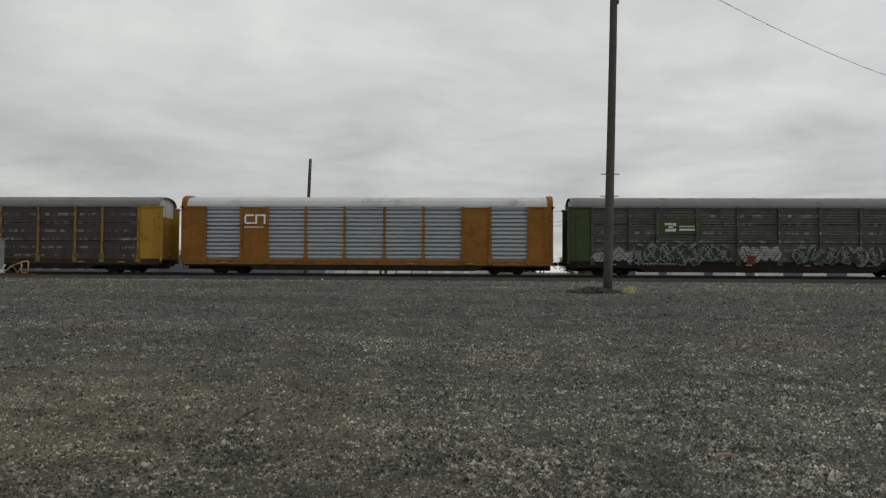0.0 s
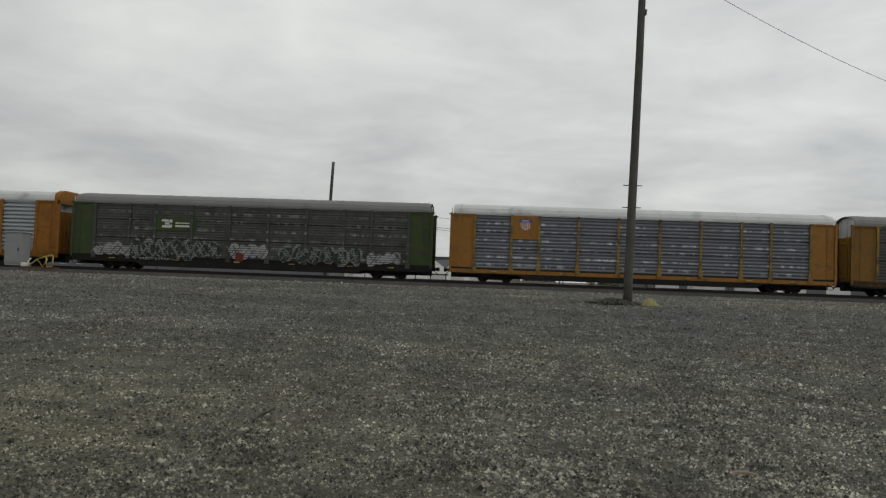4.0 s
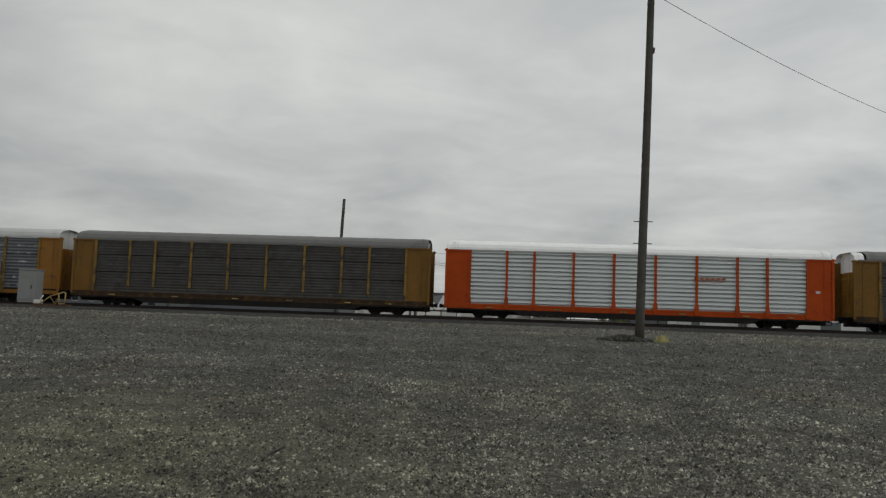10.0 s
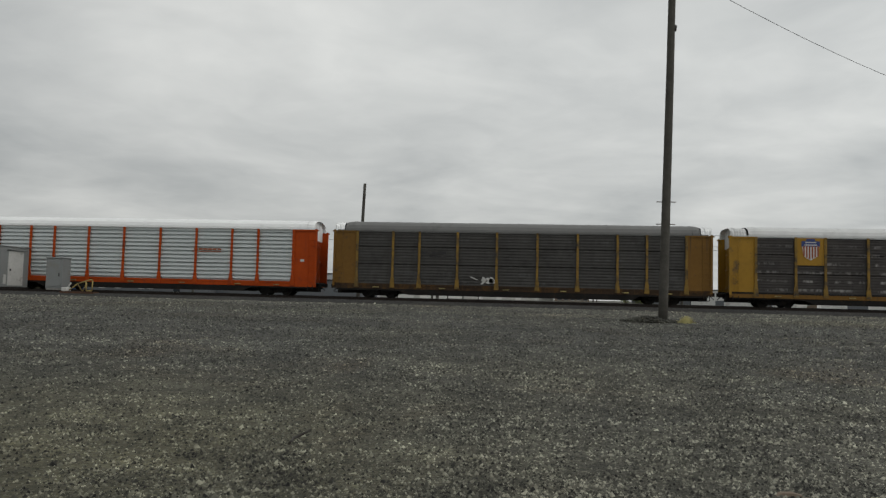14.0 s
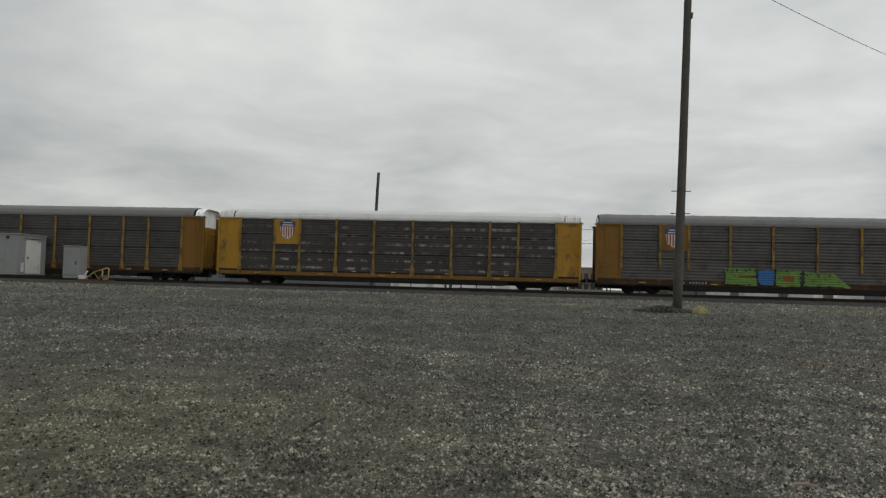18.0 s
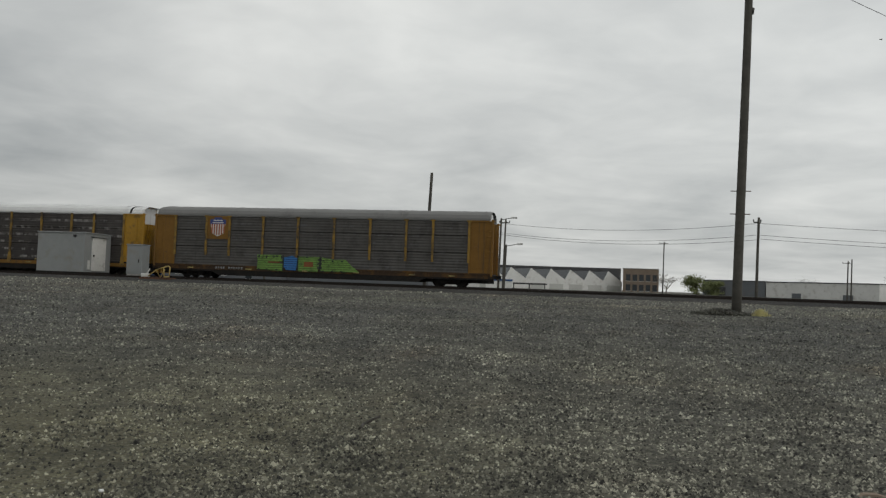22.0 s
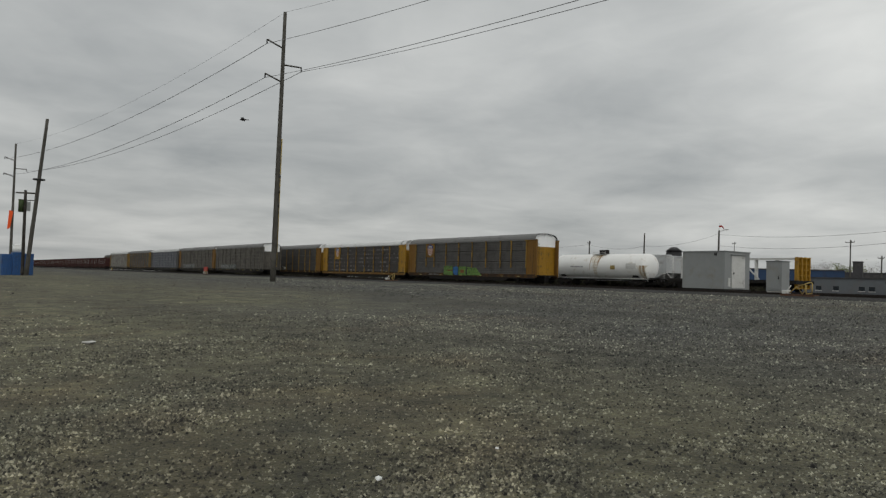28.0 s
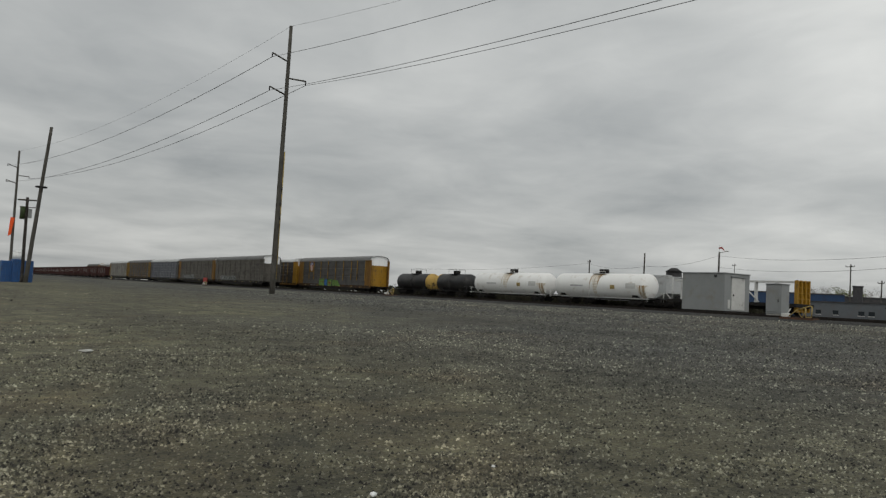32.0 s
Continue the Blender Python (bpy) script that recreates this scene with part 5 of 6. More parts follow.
def tank_car(x0, x1, mat, label, trim, heads="", stain=False, r=1.62):
    half = (x1 - x0) / 2
    car = thing("tank_car", pose((x0 + x1) / 2, TRACK_C, RAIL_TOP), label, "railcar", "tank cars on the far siding")
    zc = 0.87 + r
    part("tank", shell(B(), -half + 0.75, half - 0.75, r, zc, 0.8), mat, car)
    if heads:
        for s in (-1, 1):
            if (heads == "right" and s < 0) or (heads == "left" and s > 0):
                continue
            bm = shell(B(), -half + 0.73, -half + 2.5, r + 0.014, zc, 0.8)
            part("tank_head", bm, "tank_yellow", car, "yellow painted tank head").matrix_basis = pose(0, 0, 0, 0, 0, 0 if s < 0 else 180)
    bm = B()
    box(bm, -half, half, -0.3, 0.3, 0.75, 1.15)
    for s in (-1, 1):
        box(bm, s * (half - 0.5) - 0.5, s * (half - 0.5) + 0.5, -1.4, 1.4, 0.95, 1.1)
        sheet(bm, [(s * (half - 2.6) - 0.5, 1.1), (s * (half - 2.6) + 0.5, 1.1), (s * (half - 2.6) + 0.35, 1.5), (s * (half - 2.6) - 0.35, 1.5)], -1.2, 1.2)
    part("underframe", bm, "under", car)
    for s in (-1, 1):
        bm = B()
        bent(bm, [(-half + 0.1, s * 1.45, 1.0), (half - 0.1, s * 1.45, 1.0)], 0.04)
        for i in range(5):
            x = -half + 0.4 + i * (2 * half - 0.8) / 4
            tube(bm, (x, s * 1.45, 0.7), (x, s * 1.45, 1.75 if i in (0, 4) else 1.05), 0.03, 0.03, 6)
        bent(bm, [(-half + 0.1, s * 1.45, 1.75), (-half + 1.2, s * 1.45, 1.75)], 0.03)
        bent(bm, [(half - 1.2, s * 1.45, 1.75), (half - 0.1, s * 1.45, 1.75)], 0.03)
        part("handrail", bm, trim, car)
    bm = B()
    for dx in (-0.42, 0.42):
        tube(bm, (dx, 0, zc + r - 0.1), (dx, 0, zc + r + 0.55), 0.33, 0.33, 14)
    part("manway", bm, "under", car, "dark valve housing")
    bm = B()
    box(bm, -1.1, 1.1, -0.9, 0.9, zc + r - 0.06, zc + r - 0.01)
    for x in (-1.1, 1.1):
        for y in (-0.9, 0.9):
            tube(bm, (x, y, zc + r - 0.4), (x, y, zc + r + (0.2 if stain else 0.75)), 0.025, 0.025, 6)
    for y in (-0.9, 0.9):
        bent(bm, [(-1.1, y, zc + r + (0.2 if stain else 0.75)), (1.1, y, zc + r + (0.2 if stain else 0.75))], 0.025)
    part("platform", bm, trim, car)
    bm = B()
    for dx in (-0.2, 0.2):
        bent(bm, [(dx, -1.5, 0.8), (dx, -1.58, zc), (dx, -1.1, zc + 1.15)], 0.025)
    for i in range(8):
        tube(bm, (-0.2, -1.54, 0.9 + 0.28 * i), (0.2, -1.54, 0.9 + 0.28 * i), 0.018, 0.018, 6)
    part("ladder", bm, trim, car).location = (-1.2 if stain else 0, 0, 0)
    if stain:
        rnd = random.Random(int(-x0))
        for x, w, reach in ((-0.1, 0.42, 2.3), (half - 1.25, 0.4, 2.6), (-1.0, 0.05, 1.9), (-0.72, 0.03, 1.2), (-0.25, 0.04, 1.7), (0.1, 0.06, 1.0), (0.42, 0.1, 1.55), (0.8, 0.03, 0.9), (half - 1.5, 0.05, 2.6), (half - 1.1, 0.03, 2.3), (half - 0.95, 0.06, 2.7)):
            bm = B()
            first = 0.15 if x < 2 else 1.5
            steps = [first + (reach - first) * i / 10 for i in range(11)]
            ring = []
            for i, a in enumerate(steps):
                q = 2.0 * w * (1.15 - i / 11) * rnd.uniform(0.7, 1.2)
                dx = rnd.uniform(-0.02, 0.02)
                rr = r + (0.008 if w < 0.2 else 0.004)
                ring.append([bm.verts.new((x + dx + d, -rr * math.sin(a), zc + rr * math.cos(a))) for d in (-q, q)])
            for a, b in zip(ring, ring[1:]):
                bm.faces.new((a[0], a[1], b[1], b[0]))
            part("rust_streak", bm, "stain" if w < 0.2 else "stain_pale", car, "rusty streak" if w < 0.2 else "faded rusty wash")
        for nm, x, w, z, h, m in (("placard", 2.6, 0.8, 2.1, 0.5, "sign_yellow"), ("lettering", 5.2, 1.6, 2.2, 0.65, "offwhite"), ("lettering", -4.6, 2.4, 2.35, 0.18, "hopper")):
            bm = B()
            ring = []
            for zz in (z, z + h / 2, z + h):
                y = -math.sqrt(max(0.0, (r + 0.012) ** 2 - (zz - zc) ** 2))
                ring.append((bm.verts.new((x, y, zz)), bm.verts.new((x + w, y, zz))))
            for a, b in zip(ring, ring[1:]):
                bm.faces.new((a[0], a[1], b[1], b[0]))
            part(nm, bm, m, car, "painted block")
    add_trucks(car, half - 2.6)
    add_couplers(car, half)
    return car


tank_car(-80.6, -62.6, "tank_white", "stained white pressure tank car on the siding", "offwhite", stain=True)
tank_car(-99.3, -80.9, "tank_white", "stained white pressure tank car coupled behind another", "offwhite", stain=True)
tank_car(-110.6, -99.7, "black", "black tank car with a yellow head", "black", "left", r=1.48)
tank_car(-123.6, -110.8, "black", "black tank car with one yellow end", "black", "right", r=1.48)


def covered_hopper():
    car = thing("covered_hopper_car", pose(-72.2, 78.6, RAIL_TOP), "pale grey covered hopper car behind the shelter", "railcar")
    bm = B()
    sheet(bm, [(-7.3, 1.9), (-4.6, 0.75), (4.6, 0.75), (7.3, 1.9), (7.3, 3.95), (-7.3, 3.95)], -1.52, 1.52)
    part("body", bm, "hopper", car)
    bm = B()
    box(bm, -7.35, 7.35, -1.56, 1.56, 3.95, 4.08)
    box(bm, -6.6, 6.6, -0.4, 0.4, 4.08, 4.25)
    part("roof", bm, "hopper", car)
    for s in (-1, 1):
        bm = B()
        box(bm, s * 8.3 - 0.1, s * 8.3 + 0.1, -1.5, 1.5, 0.85, 1.1)
        for y in (-1.45, 1.45):
            tube(bm, (s * 8.3, y, 0.9), (s * 8.3, y, 3.9), 0.05, 0.05, 6)
            tube(bm, (s * 8.3, y, 1.0), (s * 7.2, y, 2.0), 0.05, 0.05, 6)
            tube(bm, (s * 8.3, y, 3.85), (s * 7.2, y, 3.85), 0.05, 0.05, 6)
        for i in range(8):
            tube(bm, (s * 8.3, -1.45, 1.2 + 0.34 * i), (s * 7.9, -1.45, 1.2 + 0.34 * i), 0.025, 0.025, 6)
        part("end_frame", bm, "offwhite", car)
    bm = B()
    box(bm, -8.4, 8.4, -0.3, 0.3, 0.7, 1.0)
    part("underframe", bm, "under", car)
    add_trucks(car, 6.6)
    return car


covered_hopper()


def bulkhead_flatcar():
    car = thing("bulkhead_flatcar", pose(-45.6, TRACK_D, RAIL_TOP), "empty flatcar with a yellow ribbed end wall and top beam", "railcar")
    bm = B()
    box(bm, -7.0, 7.0, -1.4, 1.4, 0.75, 1.05)
    box(bm, -6.5, 6.5, -0.4, 0.4, 0.45, 0.75)
    part("deck", bm, "under", car)
    bm = B()
    box(bm, -7.0, 6.6, -0.2, 0.2, 2.9, 3.08)
    part("top_beam", bm, "offwhite", car, "pale weathered top beam")
    for i in range(6):
        def make():
            bm = B()
            box(bm, -0.09, 0.09, -0.15, 0.15, 1.05, 2.9)
            return mesh_of(bm, "upright", "offwhite")
        part("upright", shared("flat_upright", make), "", car).location = (-6.2 + i * 2.1, 0, 0)
    for x in (0.7, -3.6):
        bm = B()
        tube(bm, (x, -0.15, 2.8), (x + 1.9, -0.15, 1.1), 0.07, 0.07, 6)
        part("brace", bm, "offwhite", car)
    bm = B()
    box(bm, 6.6, 6.72, -1.0, 1.0, 0.3, 3.1)
    part("end_wall", bm, "yellow", car, "yellow end wall")
    for y in (-0.98, -0.36, 0.28, 0.88):
        bm = B()
        box(bm, 6.72, 6.92, y - 0.05, y + 0.09, 0.3, 3.12)
        part("end_rib", bm, "yellow", car)
    for z in (0.35, 0.9, 1.45, 1.95, 2.45, 3.0):
        bm = B()
        box(bm, 6.72, 6.86, -1.0, 1.0, z, z + 0.09)
        part("end_rail", bm, "yellow", car)
    add_trucks(car, 5.0)
    add_couplers(car, 6.95)
    return car


bulkhead_flatcar()


# ---- equipment by the near track ----
def shelter():
    ob = thing("equipment_shelter", pose(-40.61, 54.29, BED), "pale grey metal equipment shelter standing by the track", "shelter")
    w, d, z0, z1 = 2.05, 1.62, 0.36, 3.34
    # The dark below the shelter is put into the footing's near-black colour.
    bm = B()
    box(bm, -w - 0.06, w + 0.06, -d - 0.06, d + 0.06, -0.2, z0)
    part("foundation", bm, "under", ob, "dark concrete footing")
    for name, (x0, x1, y0, y1) in (("front_wall", (-w, w, -d, -d + 0.06)), ("back_wall", (-w, w, d - 0.06, d)), ("side_wall", (w - 0.06, w, -d + 0.06, d - 0.06)), ("side_wall", (-w, -w + 0.06, -d + 0.06, d - 0.06))):
        bm = B()
        box(bm, x0, x1, y0, y1, z0, z1)
        if name == "front_wall":
            for i in range(1, 4):
                x = -w + i * 2 * w / 4
                box(bm, x - 0.012, x + 0.012, y0 - 0.006, y0, z0 + 0.05, z1 - 0.05)
        part(name, bm, "metal_grey", ob)
    bm = B()
    box(bm, -w - 0.07, w + 0.07, -d - 0.07, d + 0.07, z1, z1 + 0.08, 0.02)
    part("roof", bm, "metal_grey", ob, "flat grey metal roof")
    bm = B()
    box(bm, w, w + 0.05, -0.75, 0.95, z0 + 0.1, z1 - 0.3)
    door = part("door", bm, "offwhite", ob, "white steel door")
    bm = B()
    box(bm, w + 0.05, w + 0.12, -0.6, -0.52, z0 + 1.2, z0 + 1.35)
    part("handle", bm, "black", door)
    bm = B()
    box(bm, w, w + 0.18, -0.9, 1.05, z1 - 0.24, z1 - 0.18)
    part("rain_hood", bm, "metal_grey", ob)
    bm = B()
    box(bm, w, w + 0.06, -1.2, -0.95, z0 + 0.2, z0 + 0.9)
    part("vent", bm, "offwhite", ob)
    bm = B()
    box(bm, w - 0.95, w - 0.75, -d - 0.1, -d, z1 - 0.3, z1 - 0.12)
    part("lamp", bm, "black", ob, "small dark wall lamp")


def cabinet():
    ob = thing("signal_cabinet", pose(-34.25, 53.1, BED), "pale grey steel signal cabinet on a plinth", "cabinet")
    bm = B()
    box(bm, -0.58, 0.62, -0.46, 0.46, -0.2, 0.34)
    part("plinth", bm, "concrete", ob)
    bm = B()
    box(bm, -0.62, 0.66, -0.5, 0.5, 0.34, 2.52, 0.02)
    part("body", bm, "metal_grey", ob)
    bm = B()
    box(bm, -0.67, 0.71, -0.55, 0.55, 2.52, 2.6, 0.02)
    part("lid", bm, "metal_grey", ob)
    bm = B()
    box(bm, -0.55, 0.55, -0.53, -0.5, 0.5, 2.4)
    door = part("door", bm, "metal_grey", ob, "grey hinged door")
    bm = B()
    box(bm, 0.4, 0.46, -0.58, -0.53, 1.2, 1.45)
    part("handle", bm, "black", door)


def derail(x, y, z, red=False):
    """A track stop: base plate on a tie, a sloping lever and a bent yellow pipe guard."""
    label = "yellow pipe derail guard with a red sheet beside the track" if red else "yellow bent-pipe derail guard and lever beside the track"
    ob = thing("derail", pose(x, y, z), label, "derail", "derails beside the near track")
    bm = B()
    box(bm, -1.3, 1.1, -0.35, 0.35, -0.1, 0.05)
    part("base_plate", bm, "rust", ob)
    bm = B()
    bent(bm, [(-0.75, -0.1, 0.12), (-0.2, -0.1, 0.55), (0.75, -0.1, 0.86), (0.88, -0.1, 0.78), (0.85, -0.1, 0.12), (0.45, -0.1, 0.08), (0.4, -0.1, 0.7)], 0.04, 8)
    bent(bm, [(-0.2, -0.1, 0.55), (0.0, 0.2, 0.05), (0.3, 0.2, 0.6)], 0.035, 6)
    part("pipe_guard", bm, "sign_yellow", ob)
    bm = B()
    box(bm, -1.25, -0.85, -0.25, 0.25, 0.05, 0.3, 0.03)
    tube(bm, (-1.0, 0, 0.2), (-0.75, 0.05, 0.62), 0.04, 0.04, 8)
    part("latch", bm, "offwhite", ob, "pale latch block")
    if red:
        bm = B()
        box(bm, -2.3, 0.3, 0.2, 0.3, 0.55, 1.5, 0.02)
        box(bm, -2.0, 0.0, 0.15, 0.2, 0.9, 1.1)
        part("target", bm, "red", ob, "red warning sheet")
        bm = B()
        for x in (-1.9, -0.2):
            box(bm, x - 0.3, x + 0.3, 0.2, 0.35, 0.0, 0.55)
        part("stand", bm, "offwhite", ob)
    return ob


shelter()
cabinet()
derail(-29.9, 49.0, 1.33)
derail(-85.1, 49.0, 1.33)
derail(-161.6, 48.2, 1.22, True)
derail(-262.0, 48.2, 1.22)


# ---- poles and wires ----
def pole(name, x, y, z, height, r0, r1, lean, label, mat="wood_dark"):
    ob = thing(name, pose(x, y, z), label, "pole")
    bm = B()
    n, sides = 10, 14
    rnd = random.Random(int(abs(x) * 10))
    rings = []
    for i in range(n + 1):
        a = i / n
        r = r0 + (r1 - r0) * a
        wob = 0.02 * r0 * 8 * a * (1 - a)
        cx, cy = lean[0] * a + rnd.uniform(-wob, wob), lean[1] * a + rnd.uniform(-wob, wob)
        rings.append([bm.verts.new((cx + r * math.cos(6.28318 * k / sides), cy + r * math.sin(6.28318 * k / sides), (height + 0.6) * a - 0.6)) for k in range(sides)])
    for a, b in zip(rings, rings[1:]):
        for k in range(sides):
            f = bm.faces.new((a[k], a[(k + 1) % sides], b[(k + 1) % sides], b[k]))
            f.smooth = True
    bm.faces.new(rings[-1])
    bm.faces.new(rings[0][::-1])
    part("shaft", bm, mat, ob)
    return ob


def rod(ob, name, a, b, r, mat="wood_dark", label=""):
    return part(name, tube(B(), a, b, r, r, 8), mat, ob, label)


P1 = (5.80, 34.6, 0.75)
p1 = pole("utility_pole", *P1, 19.07, 0.205, 0.145, (0.41, 0), "tall weathered timber utility pole standing in gravel")
for z in (5.27, 4.29):
    rod(p1, "step_bolt", (-0.41 + z * 0.022, 0, z), (0.41 + z * 0.022, 0, z), 0.02, "rust", "thin through bolt")
rod(p1, "insulator_knob", (0.43, -0.02, 12.9), (0.46, -0.02, 13.15), 0.075, "black")
bm = B()
for i in range(300):
    a, d = random.uniform(0, 6.28), 0.15 + 0.85 * random.random()
    s = random.uniform(0.03, 0.1)
    c = Vector((d * 1.3 * math.cos(a) - 0.3, d * 0.9 * math.sin(a), 0.26 * (1 - d)))
    v = bmesh.ops.create_icosphere(bm, subdivisions=1, radius=s)["verts"]
    for q in v:
        q.co = c + q.co * random.uniform(0.75, 1.2)
tagged(new("stone_heap", mesh_of(bm, "stone_heap", "gravel")), "low heap of grey stones round the pole's foot", "stones", kind="stuff").location = (P1[0] - 0.25, P1[1], P1[2])


def tuft(x, y, z, n, size, mat, label):
    bm = B()
    for i in range(n):
        a, d = random.uniform(0, 6.28), random.random() * size
        h = random.uniform(0.2, 0.4) * math.sqrt(max(0.05, 1 - (d / size) ** 2))
        p = Vector((d * math.cos(a) * 1.4, d * math.sin(a), 0))
        q = p + Vector((random.uniform(-0.12, 0.12), random.uniform(-0.12, 0.12), h))
        w = Vector((math.cos(a + 1.6), math.sin(a + 1.6), 0)) * 0.018
        bm.faces.new([bm.verts.new(c) for c in (p - w, p + w, q)])
    tagged(new("grass_tuft", mesh_of(bm, "grass_tuft", mat)), label, "grass", kind="stuff").location = (x, y, z)


tuft(6.72, 34.2, 0.735, 480, 0.28, "straw", "yellow dry grass tuft by the pole")


def power_pole(x, y, z, height, r0, r1, lean, scale, label, mats=None):
    ob = pole("power_pole", x, y, z, height, r0, r1, lean, label)
    tips = [Vector((x + lean[0], y + lean[1], z + height))]
    for zf, yf, up in ((0.865, -1.75, 0.6), (0.805, 2.0, 0.05), (0.740, -1.8, 0.6)):
        base = Vector((lean[0] * zf, lean[1] * zf, height * zf))
        tip = base + Vector((0, yf * scale, up * scale))
        rod(ob, "arm", base, tip, 0.10, "wood_dark", "bracket arm")
        rod(ob, "insulator", tip, tip - Vector((0, 0, 0.5)), 0.08, "black", "hanging insulator")
        tips.append(Vector((x, y, z)) + tip - Vector((0, 0, 0.5)))
    return ob, tips


pp3, tips3 = power_pole(-87.45, 34.1, 0.72, 32.1, 0.34, 0.2, (1.25, -0.25), 1.18, "tall weathered timber power pole with three bracket arms")
bm = B()
tube(bm, (0.20, 0.30, 1.8), (0.75, 0.16, 17.0), 0.08, 0.07, 8)
part("marker_strip", bm, "sign_yellow", pp3, "faded yellow marker strip")
for z in (2.6, 8.9, 10.6, 12.4):
    rod(pp3, "band", (z * 0.039, 0, z), (z * 0.039, 0, z + 0.35), 0.345 - z * 0.003, "black", "dark band round the pole")
pp5, tips5 = power_pole(-212.3, 16.1, 0.35, 30.8, 0.36, 0.22, (1.3, -0.2), 1.25, "far timber power pole with bracket arms")
bm = B()
sheet(bm, [(-0.5, 10.1), (0.15, 10.4), (0.75, 14.5), (-0.2, 14.7)], -0.5, -0.42)
part("orange_sheet", bm, "hivis", pp5, "bright orange warning sheet").matrix_basis = pose(0.5, -0.4, 0, 0, 0, 60)


def wire(a, b, sag, label, r=0.028, name="power_line"):
    a, b = Vector(a), Vector(b)
    bm = B()
    n, sides, last = 26, 5, None
    for i in range(n + 1):
        t = i / n
        p = a.lerp(b, t) - Vector((0, 0, 4 * sag * t * (1 - t)))
        side = (b - a).cross(Vector((0, 0, 1))).normalized()
        ring = [bm.verts.new(p + side * (r * math.cos(6.283 * k / sides)) + Vector((0, 0, r * math.sin(6.283 * k / sides)))) for k in range(sides)]
        if last:
            for k in range(sides):
                bm.faces.new((last[k], last[(k + 1) % sides], ring[(k + 1) % sides], ring[k]))
        last = ring
    tagged(new(name, mesh_of(bm, name, "wire")), label, "cable", "overhead wires")


# the line runs on to the pole by the camera's right, whose arms are above the view
tips1 = [Vector((P1[0] + 0.4, P1[1], P1[2] + 19.07)), Vector((P1[0] + 0.33, P1[1] - 1.8, P1[2] + 17.6)), Vector((P1[0] + 0.33, P1[1] + 1.9, P1[2] + 16.6)), Vector((P1[0] + 0.33, P1[1] - 1.8, P1[2] + 15.5))]
for k, (zf, yf) in enumerate(((18.05, -1.8), (17.05, 1.9), (15.95, -1.8))):
    rod(p1, "arm", (0.36, 0, zf - 0.45), (0.33, yf, zf), 0.06, "wood_dark", "bracket arm")
    rod(p1, "insulator", (0.33, yf, zf), (0.33, yf, zf - 0.45), 0.06, "black", "hanging insulator")
for k, (a, b) in enumerate(zip(tips3, tips1)):
    wire(a, b, 1.0, "thin dark power line high over the yard", 0.014 if k == 0 else 0.026)
for k, (a, b) in enumerate(zip(tips5, tips3)):
    wire(a, b, 2.6, "thin dark power line running along the yard", 0.014 if k == 0 else 0.036)
wire((6.12, 34.6, 16.5), (58.3, 77.5, 18.6), 2.7, "thin dark wire running off behind the train", 0.014)

# leaning pole, transformer pole and blue containers at the yard's far end
p4 = pole("leaning_pole", -130.76, 12.09, 0.1, 23.7, 0.33, 0.22, (2.2, 1.62), "leaning weathered timber pole with a round bracket")
bm = B()
for k in range(12):
    a, b = 6.283 * k / 12, 6.283 * (k + 1) / 12
    tube(bm, (1.36 + 0.75 * math.cos(a), 1.0 + 0.75 * math.sin(a), 14.6), (1.36 + 0.75 * math.cos(b), 1.0 + 0.75 * math.sin(b), 14.6), 0.12, 0.12, 6)
part("ring_bracket", bm, "black", p4, "dark ring bracket")
p4b = pole("transformer_pole", -131.4, 11.7, 0.1, 13.0, 0.26, 0.2, (0.3, -0.15), "short dark pole with a transformer and crossarm", "tie")
rod(p4b, "crossarm", (-0.4, -1.35, 12.6), (0.8, 1.1, 12.6), 0.12)
rod(p4b, "crossarm", (-0.3, -1.0, 11.5), (0.9, 1.4, 11.5), 0.07)
part("transformer", tube(B(), (0.1, -0.62, 9.7), (0.1, -0.62, 11.6), 0.38, 0.38, 14), "green", p4b, "dark green transformer can")
part("junction_box", box(B(), -0.15, 0.35, 0.1, 0.6, 9.9, 11.3), "metal_grey", p4b, "pale junction box")


def container(x, y, z, w, d, h, turn, label, mat="blue", group="blue containers"):
    ob = thing("storage_container", pose(x, y, z, 0, 0, turn), label, "container", group)
    bm = B()
    box(bm, -w / 2, w / 2, -d / 2, d / 2, 0, h, 0.03)
    part("body", bm, mat, ob)
    for i in range(int(w / 0.45)):
        def make():
            bm = B()
            box(bm, -0.05, 0.05, -0.05, 0, 0.15, h - 0.15)
            return mesh_of(bm, "rib", mat)
        part("rib", shared(("container_rib", h, mat), make), "", ob).location = (-w / 2 + 0.25 + 0.45 * i, -d / 2, 0)
    return ob


container(-135.2, 9.75, 0.15, 1.5, 1.9, 3.3, 95, "blue steel storage container at the yard's edge")
container(-134.6, 11.25, 0.15, 1.6, 2.2, 3.6, 95, "tall blue steel container with a dark fitting")
container(-134.2, 12.65, 0.15, 1.2, 1.9, 3.45, 95, "narrow blue steel container beside the pole")
container(-158.0, 7.9, 0.15, 3.6, 3.0, 4.7, 95, "yellow steel container beyond the blue ones", "yellow", "")
ob = thing("white_tank", pose(-134.6, 11.25, 3.75), "small white plastic tank on a blue container", "tank")
part("body", tube(B(), (0, 0, 0), (0, 0, 1.0), 0.78, 0.78, 18), "white", ob)
part("dome", tube(B(), (0, 0, 1.0), (0, 0, 1.3), 0.78, 0.3, 18), "white", ob)

